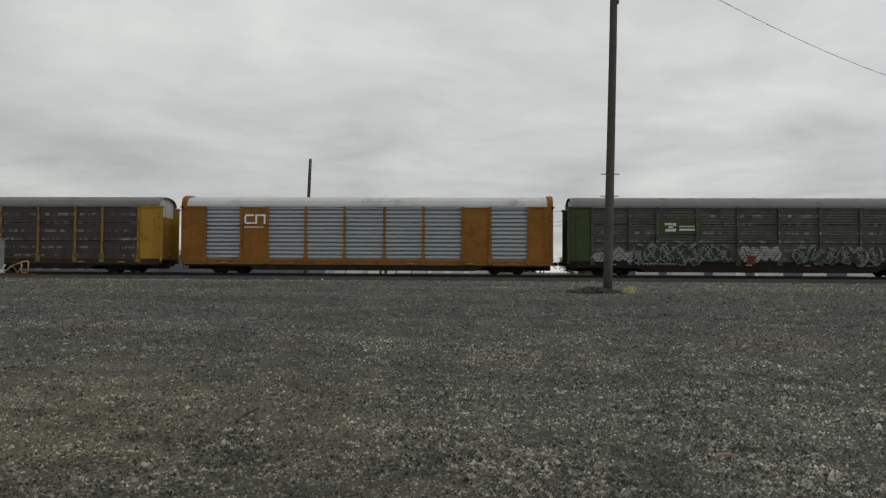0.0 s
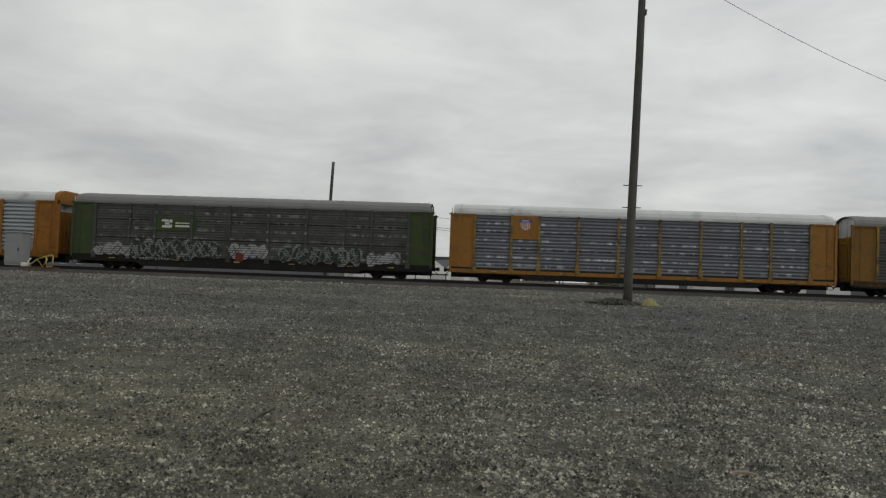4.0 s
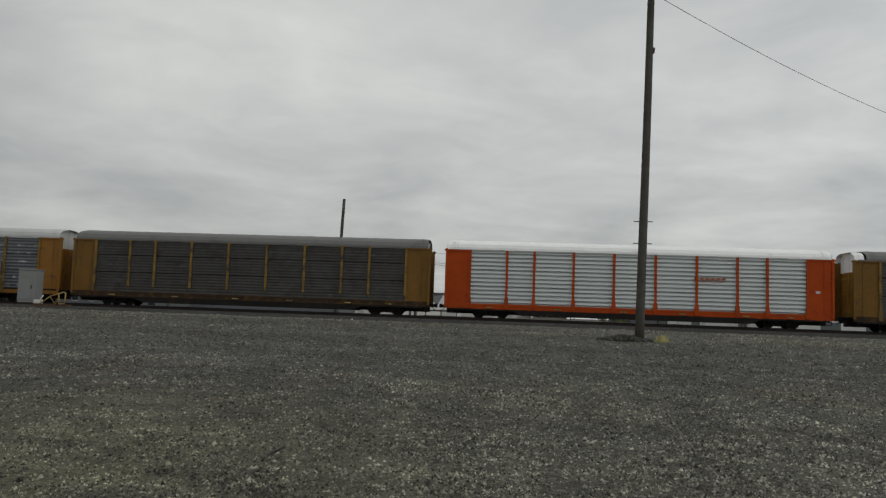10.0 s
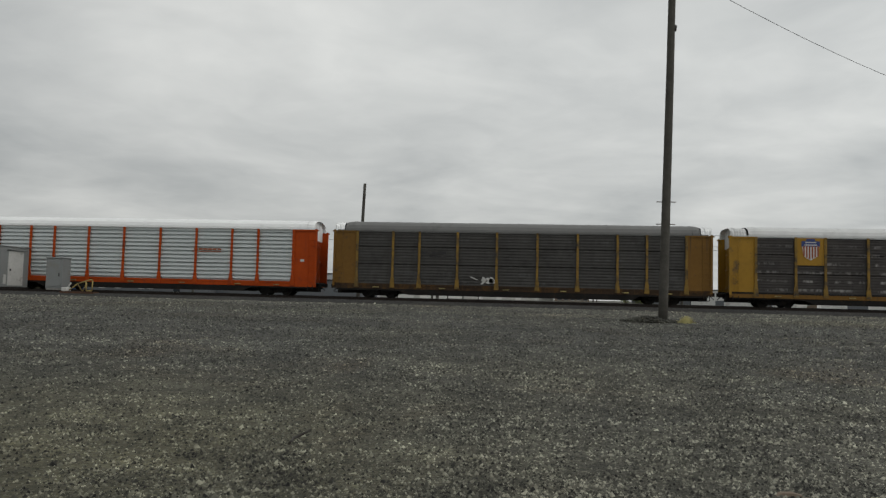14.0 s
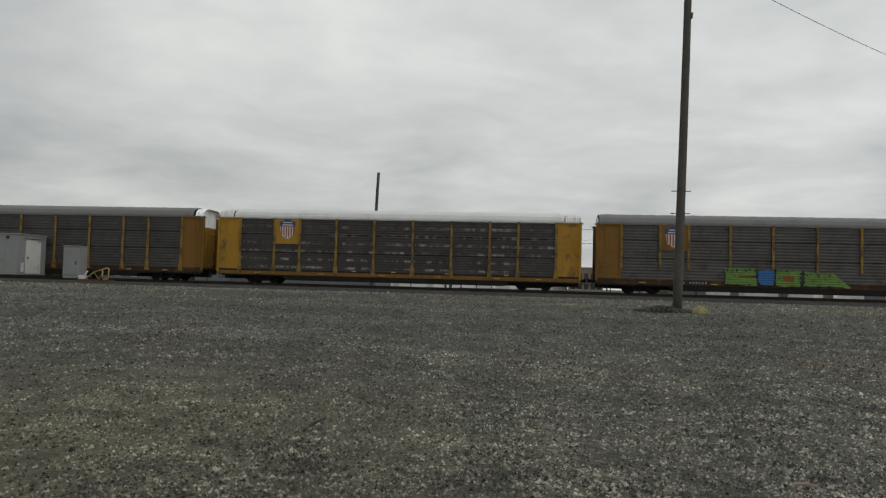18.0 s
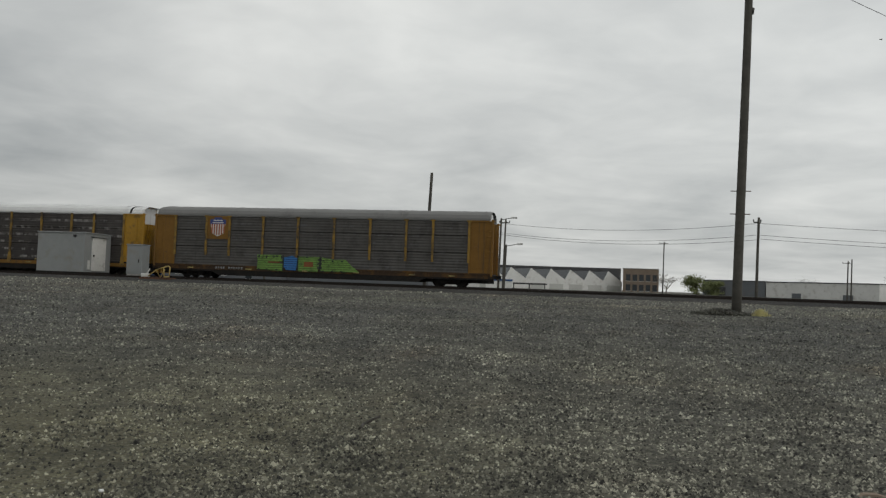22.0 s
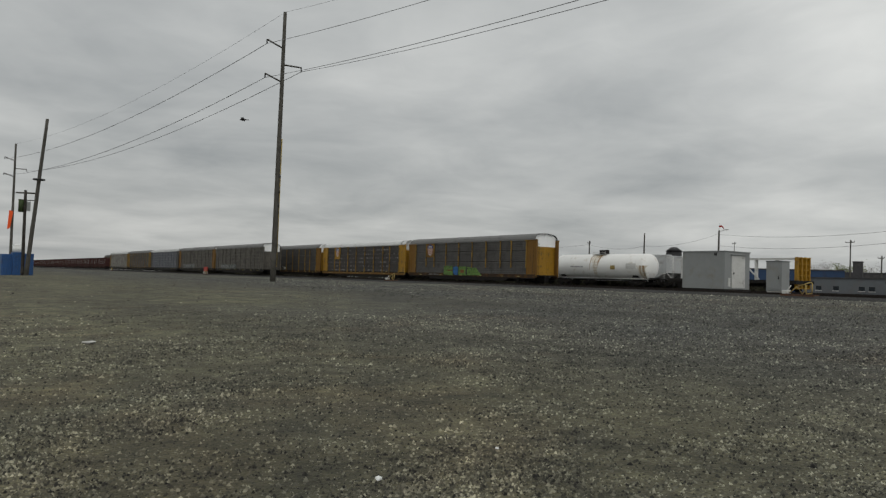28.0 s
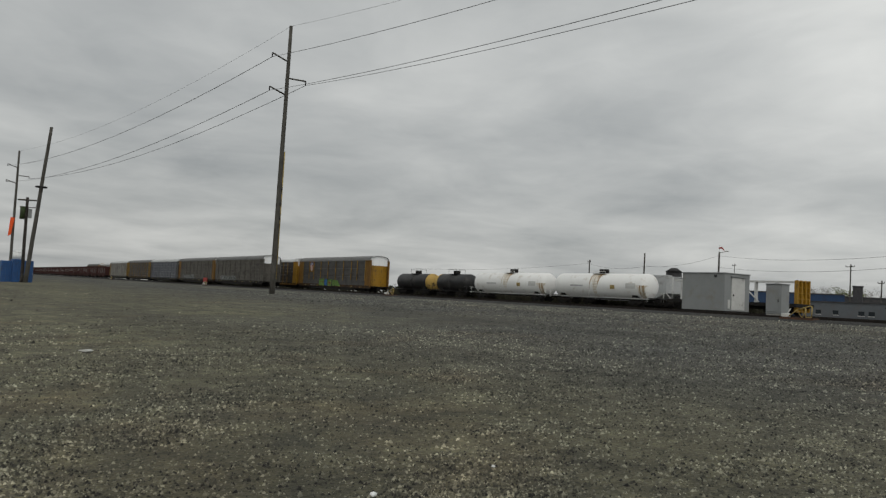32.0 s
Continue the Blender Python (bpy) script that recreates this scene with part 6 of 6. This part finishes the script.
# bare pole and other poles beyond the running track
p2 = pole("bare_pole", -15.1, 67.6, 1.2, 10.4, 0.17, 0.13, (0.35, 0), "bare dark timber pole behind the running track")
part("meter_box", box(B(), -0.36, -0.16, -0.2, 0.1, 2.6, 3.4), "metal_grey", p2, "grey metal box")
rod(p2, "bracket", (-0.45, 0, 4.4), (0.2, 0, 4.4), 0.05, "black")


def street_pole(x, y, h, arm, label, lamp=False, r=0.15):
    ob = pole("street_pole", x, y, 1.0, h, r, r * 0.75, (0.15, 0), label)
    if arm:
        rod(ob, "crossarm", (-arm, 0, h - 0.5), (arm, 0, h - 0.5), 0.07)
        for s in (-1, 0.4, 1):
            rod(ob, "insulator", (arm * s, 0, h - 0.45), (arm * s, 0, h - 0.2), 0.06, "black")
    if lamp:
        rod(ob, "lamp_arm", (0.1, 0, h - 0.2), (1.6, 0, h + 0.1), 0.05, "metal_grey")
        part("lamp_head", box(B(), 1.4, 2.1, -0.15, 0.15, h, h + 0.18), "offwhite", ob)
    return ob


street_pole(-11.8, 94.7, 9.0, 0, "tall dark timber street pole with a lamp", True)
street_pole(-13.0, 109.7, 10.2, 0.7, "tall dark timber street pole")
street_pole(-10.75, 91.8, 5.6, 0, "short dark timber pole by the street", True, 0.13)
street_pole(-23.6, 138.3, 5.6, 0, "slim street lamp before the works", True, 0.09)
street_pole(57.75, 191.9, 9.6, 0, "far slim pole by the warehouse", False, 0.17)
street_pole(57.05, 192.3, 9.2, 1.0, "far slim pole with a crossarm", False, 0.17)
street_pole(19.1, 229.6, 15.0, 1.2, "far utility pole with insulators", False, 0.2)
street_pole(16.15, 83.8, 8.6, 0.35, "dark timber pole with a floodlight behind the track", False, 0.16)
street_pole(-85.75, 158.7, 11.4, 0.9, "far slim utility pole", False, 0.16)
street_pole(-76.25, 152.3, 7.8, 0.6, "far short utility pole", False, 0.16)
sp = street_pole(-89.65, 120.7, 11.2, 0, "dark utility pole with a lamp and a small flag", True, 0.2)
rod(sp, "mast", (0.1, 0, 11.0), (0.2, 0, 12.5), 0.02, "black")
bm = B()
sheet(bm, [(-0.2, 12.0), (0.5, 12.0), (1.1, 11.5), (0.9, 11.9), (0.5, 12.35), (-0.1, 12.3)], -0.01, 0.01)
part("flag", bm, "red", sp, "small red and white flag").location = (0.2, 0, -0.2)
street_pole(-106.6, 119.8, 11.2, 0, "dark bare utility pole", False, 0.18)
street_pole(-121.6, 119.3, 10.0, 0.4, "dark utility pole with a lamp", False, 0.17)
street_pole(-116.5, 163.0, 12.0, 0.5, "thin grey radio mast in the distance", False, 0.08)
street_pole(-43.3, 96.0, 8.6, 0.6, "dark timber pole with two lamps", True, 0.17)
for a, b in (((-89.5, 120.7, 11.6), (-106.5, 119.8, 9.6)), ((-106.5, 119.8, 9.6), (-121.5, 119.3, 10.2)), ((-89.5, 120.7, 11.5), (-43.3, 96.0, 9.4)), ((-89.5, 120.7, 9.4), (-43.3, 96.0, 8.0)),
             ((-43.3, 96.0, 9.4), (-11.75, 94.7, 9.2)), ((-43.3, 96.0, 8.2), (-11.75, 94.7, 8.0)), ((-11.75, 94.7, 9.4), (16.2, 83.8, 9.0)), ((-11.75, 94.7, 8.2), (16.2, 83.8, 7.8)), ((-11.75, 94.7, 8.0), (16.2, 83.8, 7.3)),
             ((16.2, 83.8, 9.0), (75.0, 80.0, 8.6)), ((16.2, 83.8, 7.8), (75.0, 80.0, 7.2)), ((16.2, 83.8, 7.4), (75.0, 80.0, 6.8)), ((-121.5, 119.3, 10.2), (-190.0, 117.0, 9.0))):
    wire(a, b, 0.8, "thin street cable between poles", 0.021, "street_cable")


# ---- buildings in the distance ----
def block(name, a, b, depth, z1, wall, roof, label, windows=(), parapet=0.25, z0=0.9, pitch=0.0):
    """A building whose front runs from a to b; windows: (from, to, foot, head, material) along the front in metres."""
    a, b = Vector((*a, 0)), Vector((*b, 0))
    length = (b - a).length
    turn = math.degrees(math.atan2(b.y - a.y, b.x - a.x))
    ob = thing(name, pose(a.x, a.y, z0, 0, 0, turn), label, "building")
    h = z1 - z0
    for nm, (x0, x1, y0, y1) in (("front_wall", (0, length, 0, 0.3)), ("back_wall", (0, length, depth - 0.3, depth)), ("side_wall", (0, 0.3, 0.3, depth - 0.3)), ("side_wall", (length - 0.3, length, 0.3, depth - 0.3))):
        part(nm, box(B(), x0, x1, y0, y1, 0, h), wall, ob)
    bm = B()
    if pitch:
        for s in (0,):
            v = [bm.verts.new(c) for c in ((-0.3, -0.4, h), (length + 0.3, -0.4, h), (length + 0.3, depth / 2, h + pitch), (-0.3, depth / 2, h + pitch), (length + 0.3, depth + 0.4, h), (-0.3, depth + 0.4, h))]
            for f in ((0, 1, 2, 3), (3, 2, 4, 5), (0, 3, 5), (1, 4, 2)):
                bm.faces.new([v[i] for i in f])
            bm.faces.new([v[i] for i in (0, 5, 4, 1)])
    else:
        box(bm, -0.1, length + 0.1, -0.12, depth + 0.1, h, h + parapet)
    part("roof", bm, roof, ob)
    for x0, x1, zf, zh, m in windows:
        w = part("window", box(B(), x0, x1, -0.06, 0.02, zf, zh), m, ob)
        part("frame", box(B(), x0 - 0.08, x1 + 0.08, -0.1, -0.03, zf - 0.12, zf), "offwhite", w)
    return ob


block("warehouse", (46.3, 225.6), (67.9, 204.3), 30, 5.2, "cladding", "roofing", "long low white warehouse with a flat roof", [(3 + 4.6 * i, 5.6 + 4.6 * i, 0.0, 1.5, "grey_wall") for i in (1, 4)])
block("warehouse", (30.6, 233.3), (46.0, 225.9), 30, 5.3, "grey_wall", "roofing", "low grey warehouse beside a white one", [(3.5, 6.5, 0, 2.6, "roofing")])
block("house", (67.9, 209.6), (74.0, 207.5), 9, 3.2, "brick", "roofing", "small brown house with a pitched roof", [(1, 2.2, 0.8, 1.8, "pane"), (3.6, 4.8, 0.8, 1.8, "pane")], pitch=1.8)
block("house", (62.5, 214.0), (67.0, 211.8), 9, 4.0, "grey_wall", "roofing", "small grey house with a pitched roof", [(1, 2.2, 0.8, 1.8, "pane")], pitch=1.6)
block("warehouse", (64.5, 178.6), (110.0, 162.0), 25, 3.9, "cladding", "roofing", "low white shed with a grey door", [(5.2, 9.2, 0.0, 1.9, "grey_wall"), (14, 18, 0, 1.9, "grey_wall")])
block("brick_building", (9.3, 270.2), (21.1, 269.5), 18, 9.0, "brick", "concrete", "two-storey brown brick building with tall windows", [(1.0 + 2.2 * i, 2.5 + 2.2 * i, zf, zf + 2.2, "pane") for i in range(5) for zf in (0.6, 4.0)])
block("grey_building", (-85.7, 141.4), (-29.9, 137.1), 12, 4.0, "grey_wall", "roofing", "long low grey building with small dark windows", [(x, x + 1.1, 0.9, 1.7, "pane") for x in (3, 6.5, 11.5, 13.4, 17.6)])
block("grey_building", (-66.6, 134.7), (-58.0, 135.4), 6, 3.2, "grey_wall", "roofing", "small grey annexe with one window", [(2, 3.2, 0.4, 1.6, "pane")])
block("blue_shed", (-112.0, 148.6), (-88.9, 162.6), 14, 6.0, "dark_blue", "roofing", "long low blue shed behind a grey building")
block("dark_shed", (-96.6, 175.5), (-80.0, 183.6), 14, 5.9, "roofing", "roofing", "dark flat-roofed shed in the distance")
block("chimney_stack", (-90.0, 167.9), (-88.3, 168.7), 2, 8.1, "roofing", "roofing", "dark square chimney stack")


def sawtooth(a, b, bays, label):
    """The works: a row of white gable ends under sawtooth roofs, dark glazed slopes behind them."""
    a, b = Vector((*a, 0)), Vector((*b, 0))
    length = (b - a).length
    step = length / bays
    ob = thing("sawtooth_works", pose(a.x, a.y, 0.9, 0, 0, math.degrees(math.atan2(b.y - a.y, b.x - a.x))), label, "building")
    for i in range(bays):
        x = i * step
        bm = B()
        sheet(bm, [(x, 0), (x + step, 0), (x + step, 3.6), (x + 0.26 * step, 7.2), (x, 3.6)], 0, 0.3)
        part("gable_wall", bm, "cladding", ob)
        bm = B()
        sheet(bm, [(x + 0.26 * step, 7.2), (x + step, 3.6), (x + step, 3.4), (x + 0.26 * step, 7.0)], 0.3, 45)
        part("roof_slope", bm, "roofing", ob)
        bm = B()
        sheet(bm, [(x, 3.5), (x + 0.15, 3.5), (x + 0.26 * step + 0.1, 7.1), (x + 0.26 * step - 0.05, 7.1)], 0.3, 45)
        part("roof_glazing", bm, "pane", ob)
        if i % 2 == 0 or i > 5:
            part("shutter", box(B(), x + 0.2 * step, x + 0.9 * step, -0.06, 0.0, 0, 2.1), "shutter", ob, "pale roller shutter")
    bm = B()
    sheet(bm, [(-2, 3.5), (length + 26, 3.5), (length + 26, 9.8), (-2, 8.4)], 45, 46)
    part("back_wall", bm, "roofing", ob)
    return ob


sawtooth((-62.0, 240.0), (9.3, 279.0), 11, "works hall with white gable ends and dark sawtooth roofs")
for x, y in ((-46.0, 250.0), (-58.0, 244.0), (2.0, 300.0)):
    ob = thing("roof_vent", pose(x, y, 7.0), "dark square roof ventilator", "vent")
    part("body", box(B(), -0.9, 0.9, -0.9, 0.9, -2.6, 2.2), "roofing", ob)
block("low_store", (-31.0, 147.1), (-15.9, 149.5), 8, 2.6, "cladding", "blue", "low white store with a blue roof edge", [(2.5, 3.6, 0.0, 1.5, "shutter"), (9.0, 10.2, 0, 1.5, "shutter")], 0.35)
ob = thing("canopy", pose(-12.6, 150.0, 0.9), "dark flat loading canopy on posts", "canopy")
part("roof", box(B(), -3.2, 3.2, 0, 5, 1.2, 1.5), "roofing", ob)
for x in (-3, 0, 3):
    part("post", box(B(), x - 0.1, x + 0.1, 0.1, 0.3, -0.1, 1.2), "roofing", ob)
ob = thing("water_tank", pose(-76.7, 92.8, 1.0), "dark domed roof tank on a stand", "tank")
part("body", tube(B(), (0, 0, 0), (0, 0, 5.9), 1.15, 1.15, 16), "black", ob)
part("dome", tube(B(), (0, 0, 5.9), (0, 0, 6.5), 1.25, 0.45, 16), "black", ob)


# ---- trees ----
def tree(x, y, h, w, seed, leafy, label):
    rnd = random.Random(seed)
    ob = thing("tree", pose(x, y, 1.0), label, "tree")
    bm = B()
    tube(bm, (0, 0, -0.2), (0.1, 0, h * 0.35), 0.03 * h, 0.02 * h, 8)
    ends = []
    for i in range(9):
        a = rnd.uniform(0, 6.28)
        p = Vector((0.1, 0, h * rnd.uniform(0.2, 0.36)))
        q = p + Vector((math.cos(a) * w * rnd.uniform(0.2, 0.4), math.sin(a) * w * rnd.uniform(0.2, 0.4), h * rnd.uniform(0.2, 0.5)))
        tube(bm, p, q, 0.013 * h, 0.006 * h, 6)
        for j in range(4):
            e = q + Vector((rnd.uniform(-1, 1) * w * 0.2, rnd.uniform(-1, 1) * w * 0.2, h * rnd.uniform(0.0, 0.2)))
            tube(bm, q, e, 0.005 * h, 0.002 * h, 5)
            ends.append(e)
    part("trunk", bm, "twig", ob)
    if leafy:
        ends += [Vector((rnd.gauss(0, 0.22) * w, rnd.gauss(0, 0.22) * w, h * rnd.uniform(0.08, 0.6))) for k in range(26)]
    bm = B()
    for e in ends:
        for k in range(60 if leafy else 22):
            c = e + Vector((rnd.gauss(0, 0.09) * w, rnd.gauss(0, 0.09) * w, rnd.gauss(0, 0.06) * h))
            if leafy:
                s = rnd.uniform(0.08, 0.2)
                n = Vector((rnd.uniform(-1, 1), rnd.uniform(-1, 1), rnd.uniform(-1, 1))).normalized()
                u = n.orthogonal().normalized() * s
                v = n.cross(u)
                bm.faces.new([bm.verts.new(c + p) for p in (u, v, -u, -v)])
            else:
                d = Vector((rnd.uniform(-1, 1), rnd.uniform(-1, 1), rnd.uniform(0, 1))) * 0.5
                s = Vector((0.04, 0.0, 0))
                bm.faces.new([bm.verts.new(p) for p in (c - s, c + s, c + d)])
    part("crown", bm, "leaf" if leafy else "twig", ob)


for i, (x, y, h, w, leafy) in enumerate(((27, 218, 5.2, 6.5, True), (31.5, 221, 4.2, 5, True), (21, 240, 6.0, 7, False), (100, 282, 9, 9, False), (108, 280, 9, 10, False), (116, 276, 8.6, 9, False),
                                         (-131, 225, 10, 9, False), (-124, 229, 9, 8, True), (-118, 232, 8.6, 8, False), (-106, 238, 10.5, 9, False), (-100, 240, 9, 9, True), (-94, 242, 7.6, 8, True), (-88, 244, 7.6, 8, True), (74, 290, 7, 9, False))):
    tree(x, y, h, w, 50 + i, leafy, "leafy green spring tree in the distance" if leafy else "bare brown tree in the distance")


# ---- small things on the gravel ----
def stick(x, y, z, length, turn):
    ob = thing("stick", pose(x, y, z, 0, 0, turn), "dark broken stick lying on gravel", "stick")
    bm = B()
    bent(bm, [(-length / 2, 0, 0.02), (-0.1, 0.03, 0.03), (length / 2, -0.02, 0.05)], 0.013, 6)
    part("body", bm, "tie", ob)


stick(-2.29, 7.95, 0.17, 0.6, 88)
bm = B()
sheet(bm, [(-0.10, 0), (0.05, -0.01), (0.10, 0.012), (0.03, 0.03), (-0.06, 0.025)], -0.03, 0.03)
ob = thing("red_scrap", pose(2.02, 6.73, 0.15), "small rusty red scrap on gravel", "scrap")
part("body", bm, "brick", ob)

for x, y, z, s in ((-5.56, 3.17, 0.08, 0.035), (-5.9, 4.6, 0.11, 0.02), (-3.4, 5.2, 0.12, 0.02)):
    bm = bmesh.new()
    bmesh.ops.create_icosphere(bm, subdivisions=1, radius=s)
    for v in bm.verts:
        v.co = Vector((v.co.x * random.uniform(0.8, 1.2), v.co.y * random.uniform(0.8, 1.2), v.co.z * 0.6))
    part("body", bm, "white", thing("pale_stone", pose(x, y, z), "single pale stone lying on the dirt", "stone"))

bm = B()
sheet(bm, [(-0.12, 0), (0.1, -0.01), (0.14, 0.015), (0.05, 0.035), (-0.09, 0.02)], -0.08, 0.08)
part("body", bm, "offwhite", thing("plastic_scrap", pose(-18.0, 3.05, 0.075, 0, 0, 40), "crumpled white plastic scrap on the dirt", "scrap"))

BIRD = thing("bird", pose(-24.0, 8.4, 6.6), "small black bird in flight", "bird")
bm = bmesh.new()
bmesh.ops.create_icosphere(bm, subdivisions=2, radius=1.0)
for v in bm.verts:
    v.co = Vector((v.co.x * 0.11, v.co.y * 0.035, v.co.z * 0.035))
part("body", bm, "black", BIRD)
part("tail", sheet(B(), [(-0.2, -0.01), (-0.08, -0.01), (-0.08, 0.005), (-0.2, 0.005)], -0.025, 0.025), "black", BIRD)
for s in (-1, 1):
    bm = B()
    v = [bm.verts.new(c) for c in ((0.05, 0, 0.01), (-0.05, 0, 0.01), (-0.06, s * 0.12, 0.05), (0.0, s * 0.19, -0.02), (0.05, s * 0.1, 0.05))]
    bm.faces.new(v)
    w = [bm.verts.new(q.co + Vector((0, 0, -0.006))) for q in v]
    bm.faces.new(w[::-1])
    for i in range(5):
        bm.faces.new((v[i], w[i], w[(i + 1) % 5], v[(i + 1) % 5]))
    part("wing", bm, "black", BIRD)


# ---- what moves ----
TRAIN_AT, TRAIN_SPEED = -50.12, -9.625
SLACK = [-0.35, 0.0, -0.06, 0.12, 0.0, 0.02, 0.22, 0.26, 0.18]   # how far each car has run out on its couplers
TICKS = [0.0, 0.1, 0.2] + [float(i) for i in range(1, 32)] + [31.8, 31.9, 32.0]


def motions():
    for k, car in enumerate(TRAIN):
        x0 = TRAIN_AT + k * PITCH + CAR_L / 2 + SLACK[k]
        walk(car, [(t, pose(x0 + TRAIN_SPEED * t, TRACK_A, RAIL_TOP)) for t in TICKS])
        turn = math.degrees(TRAIN_SPEED / 0.42)
        for truck in [c for c in car.children if c.name.startswith("truck")]:
            for w in truck.children:
                x = w.location.x
                walk(w, [(t, pose(x, 0, 0.445, 0, (turn * t) % 360.0, 0)) for t in [0.06 * i for i in range(533)] + [32.0]])
    way = [(0.0, 120, 200, 60), (12.0, 70, 140, 45), (20.0, 40, 95, 34), (26.0, -9.5, 30.0, 8.2), (27.5, -20.7, 14.2, 6.5), (27.8, -23.1, 10.5, 6.9), (28.0, -24.55, 8.4, 6.62),
           (28.2, -26.0, 6.1, 6.84), (28.4, -27.5, 3.95, 6.85), (29.0, -31.9, -2.6, 7.0), (32.0, -54.0, -36.0, 8.0)]
    walk(BIRD, [(t, pose(x, y, z, 0, 0, -124)) for t, x, y, z in way])


motions()
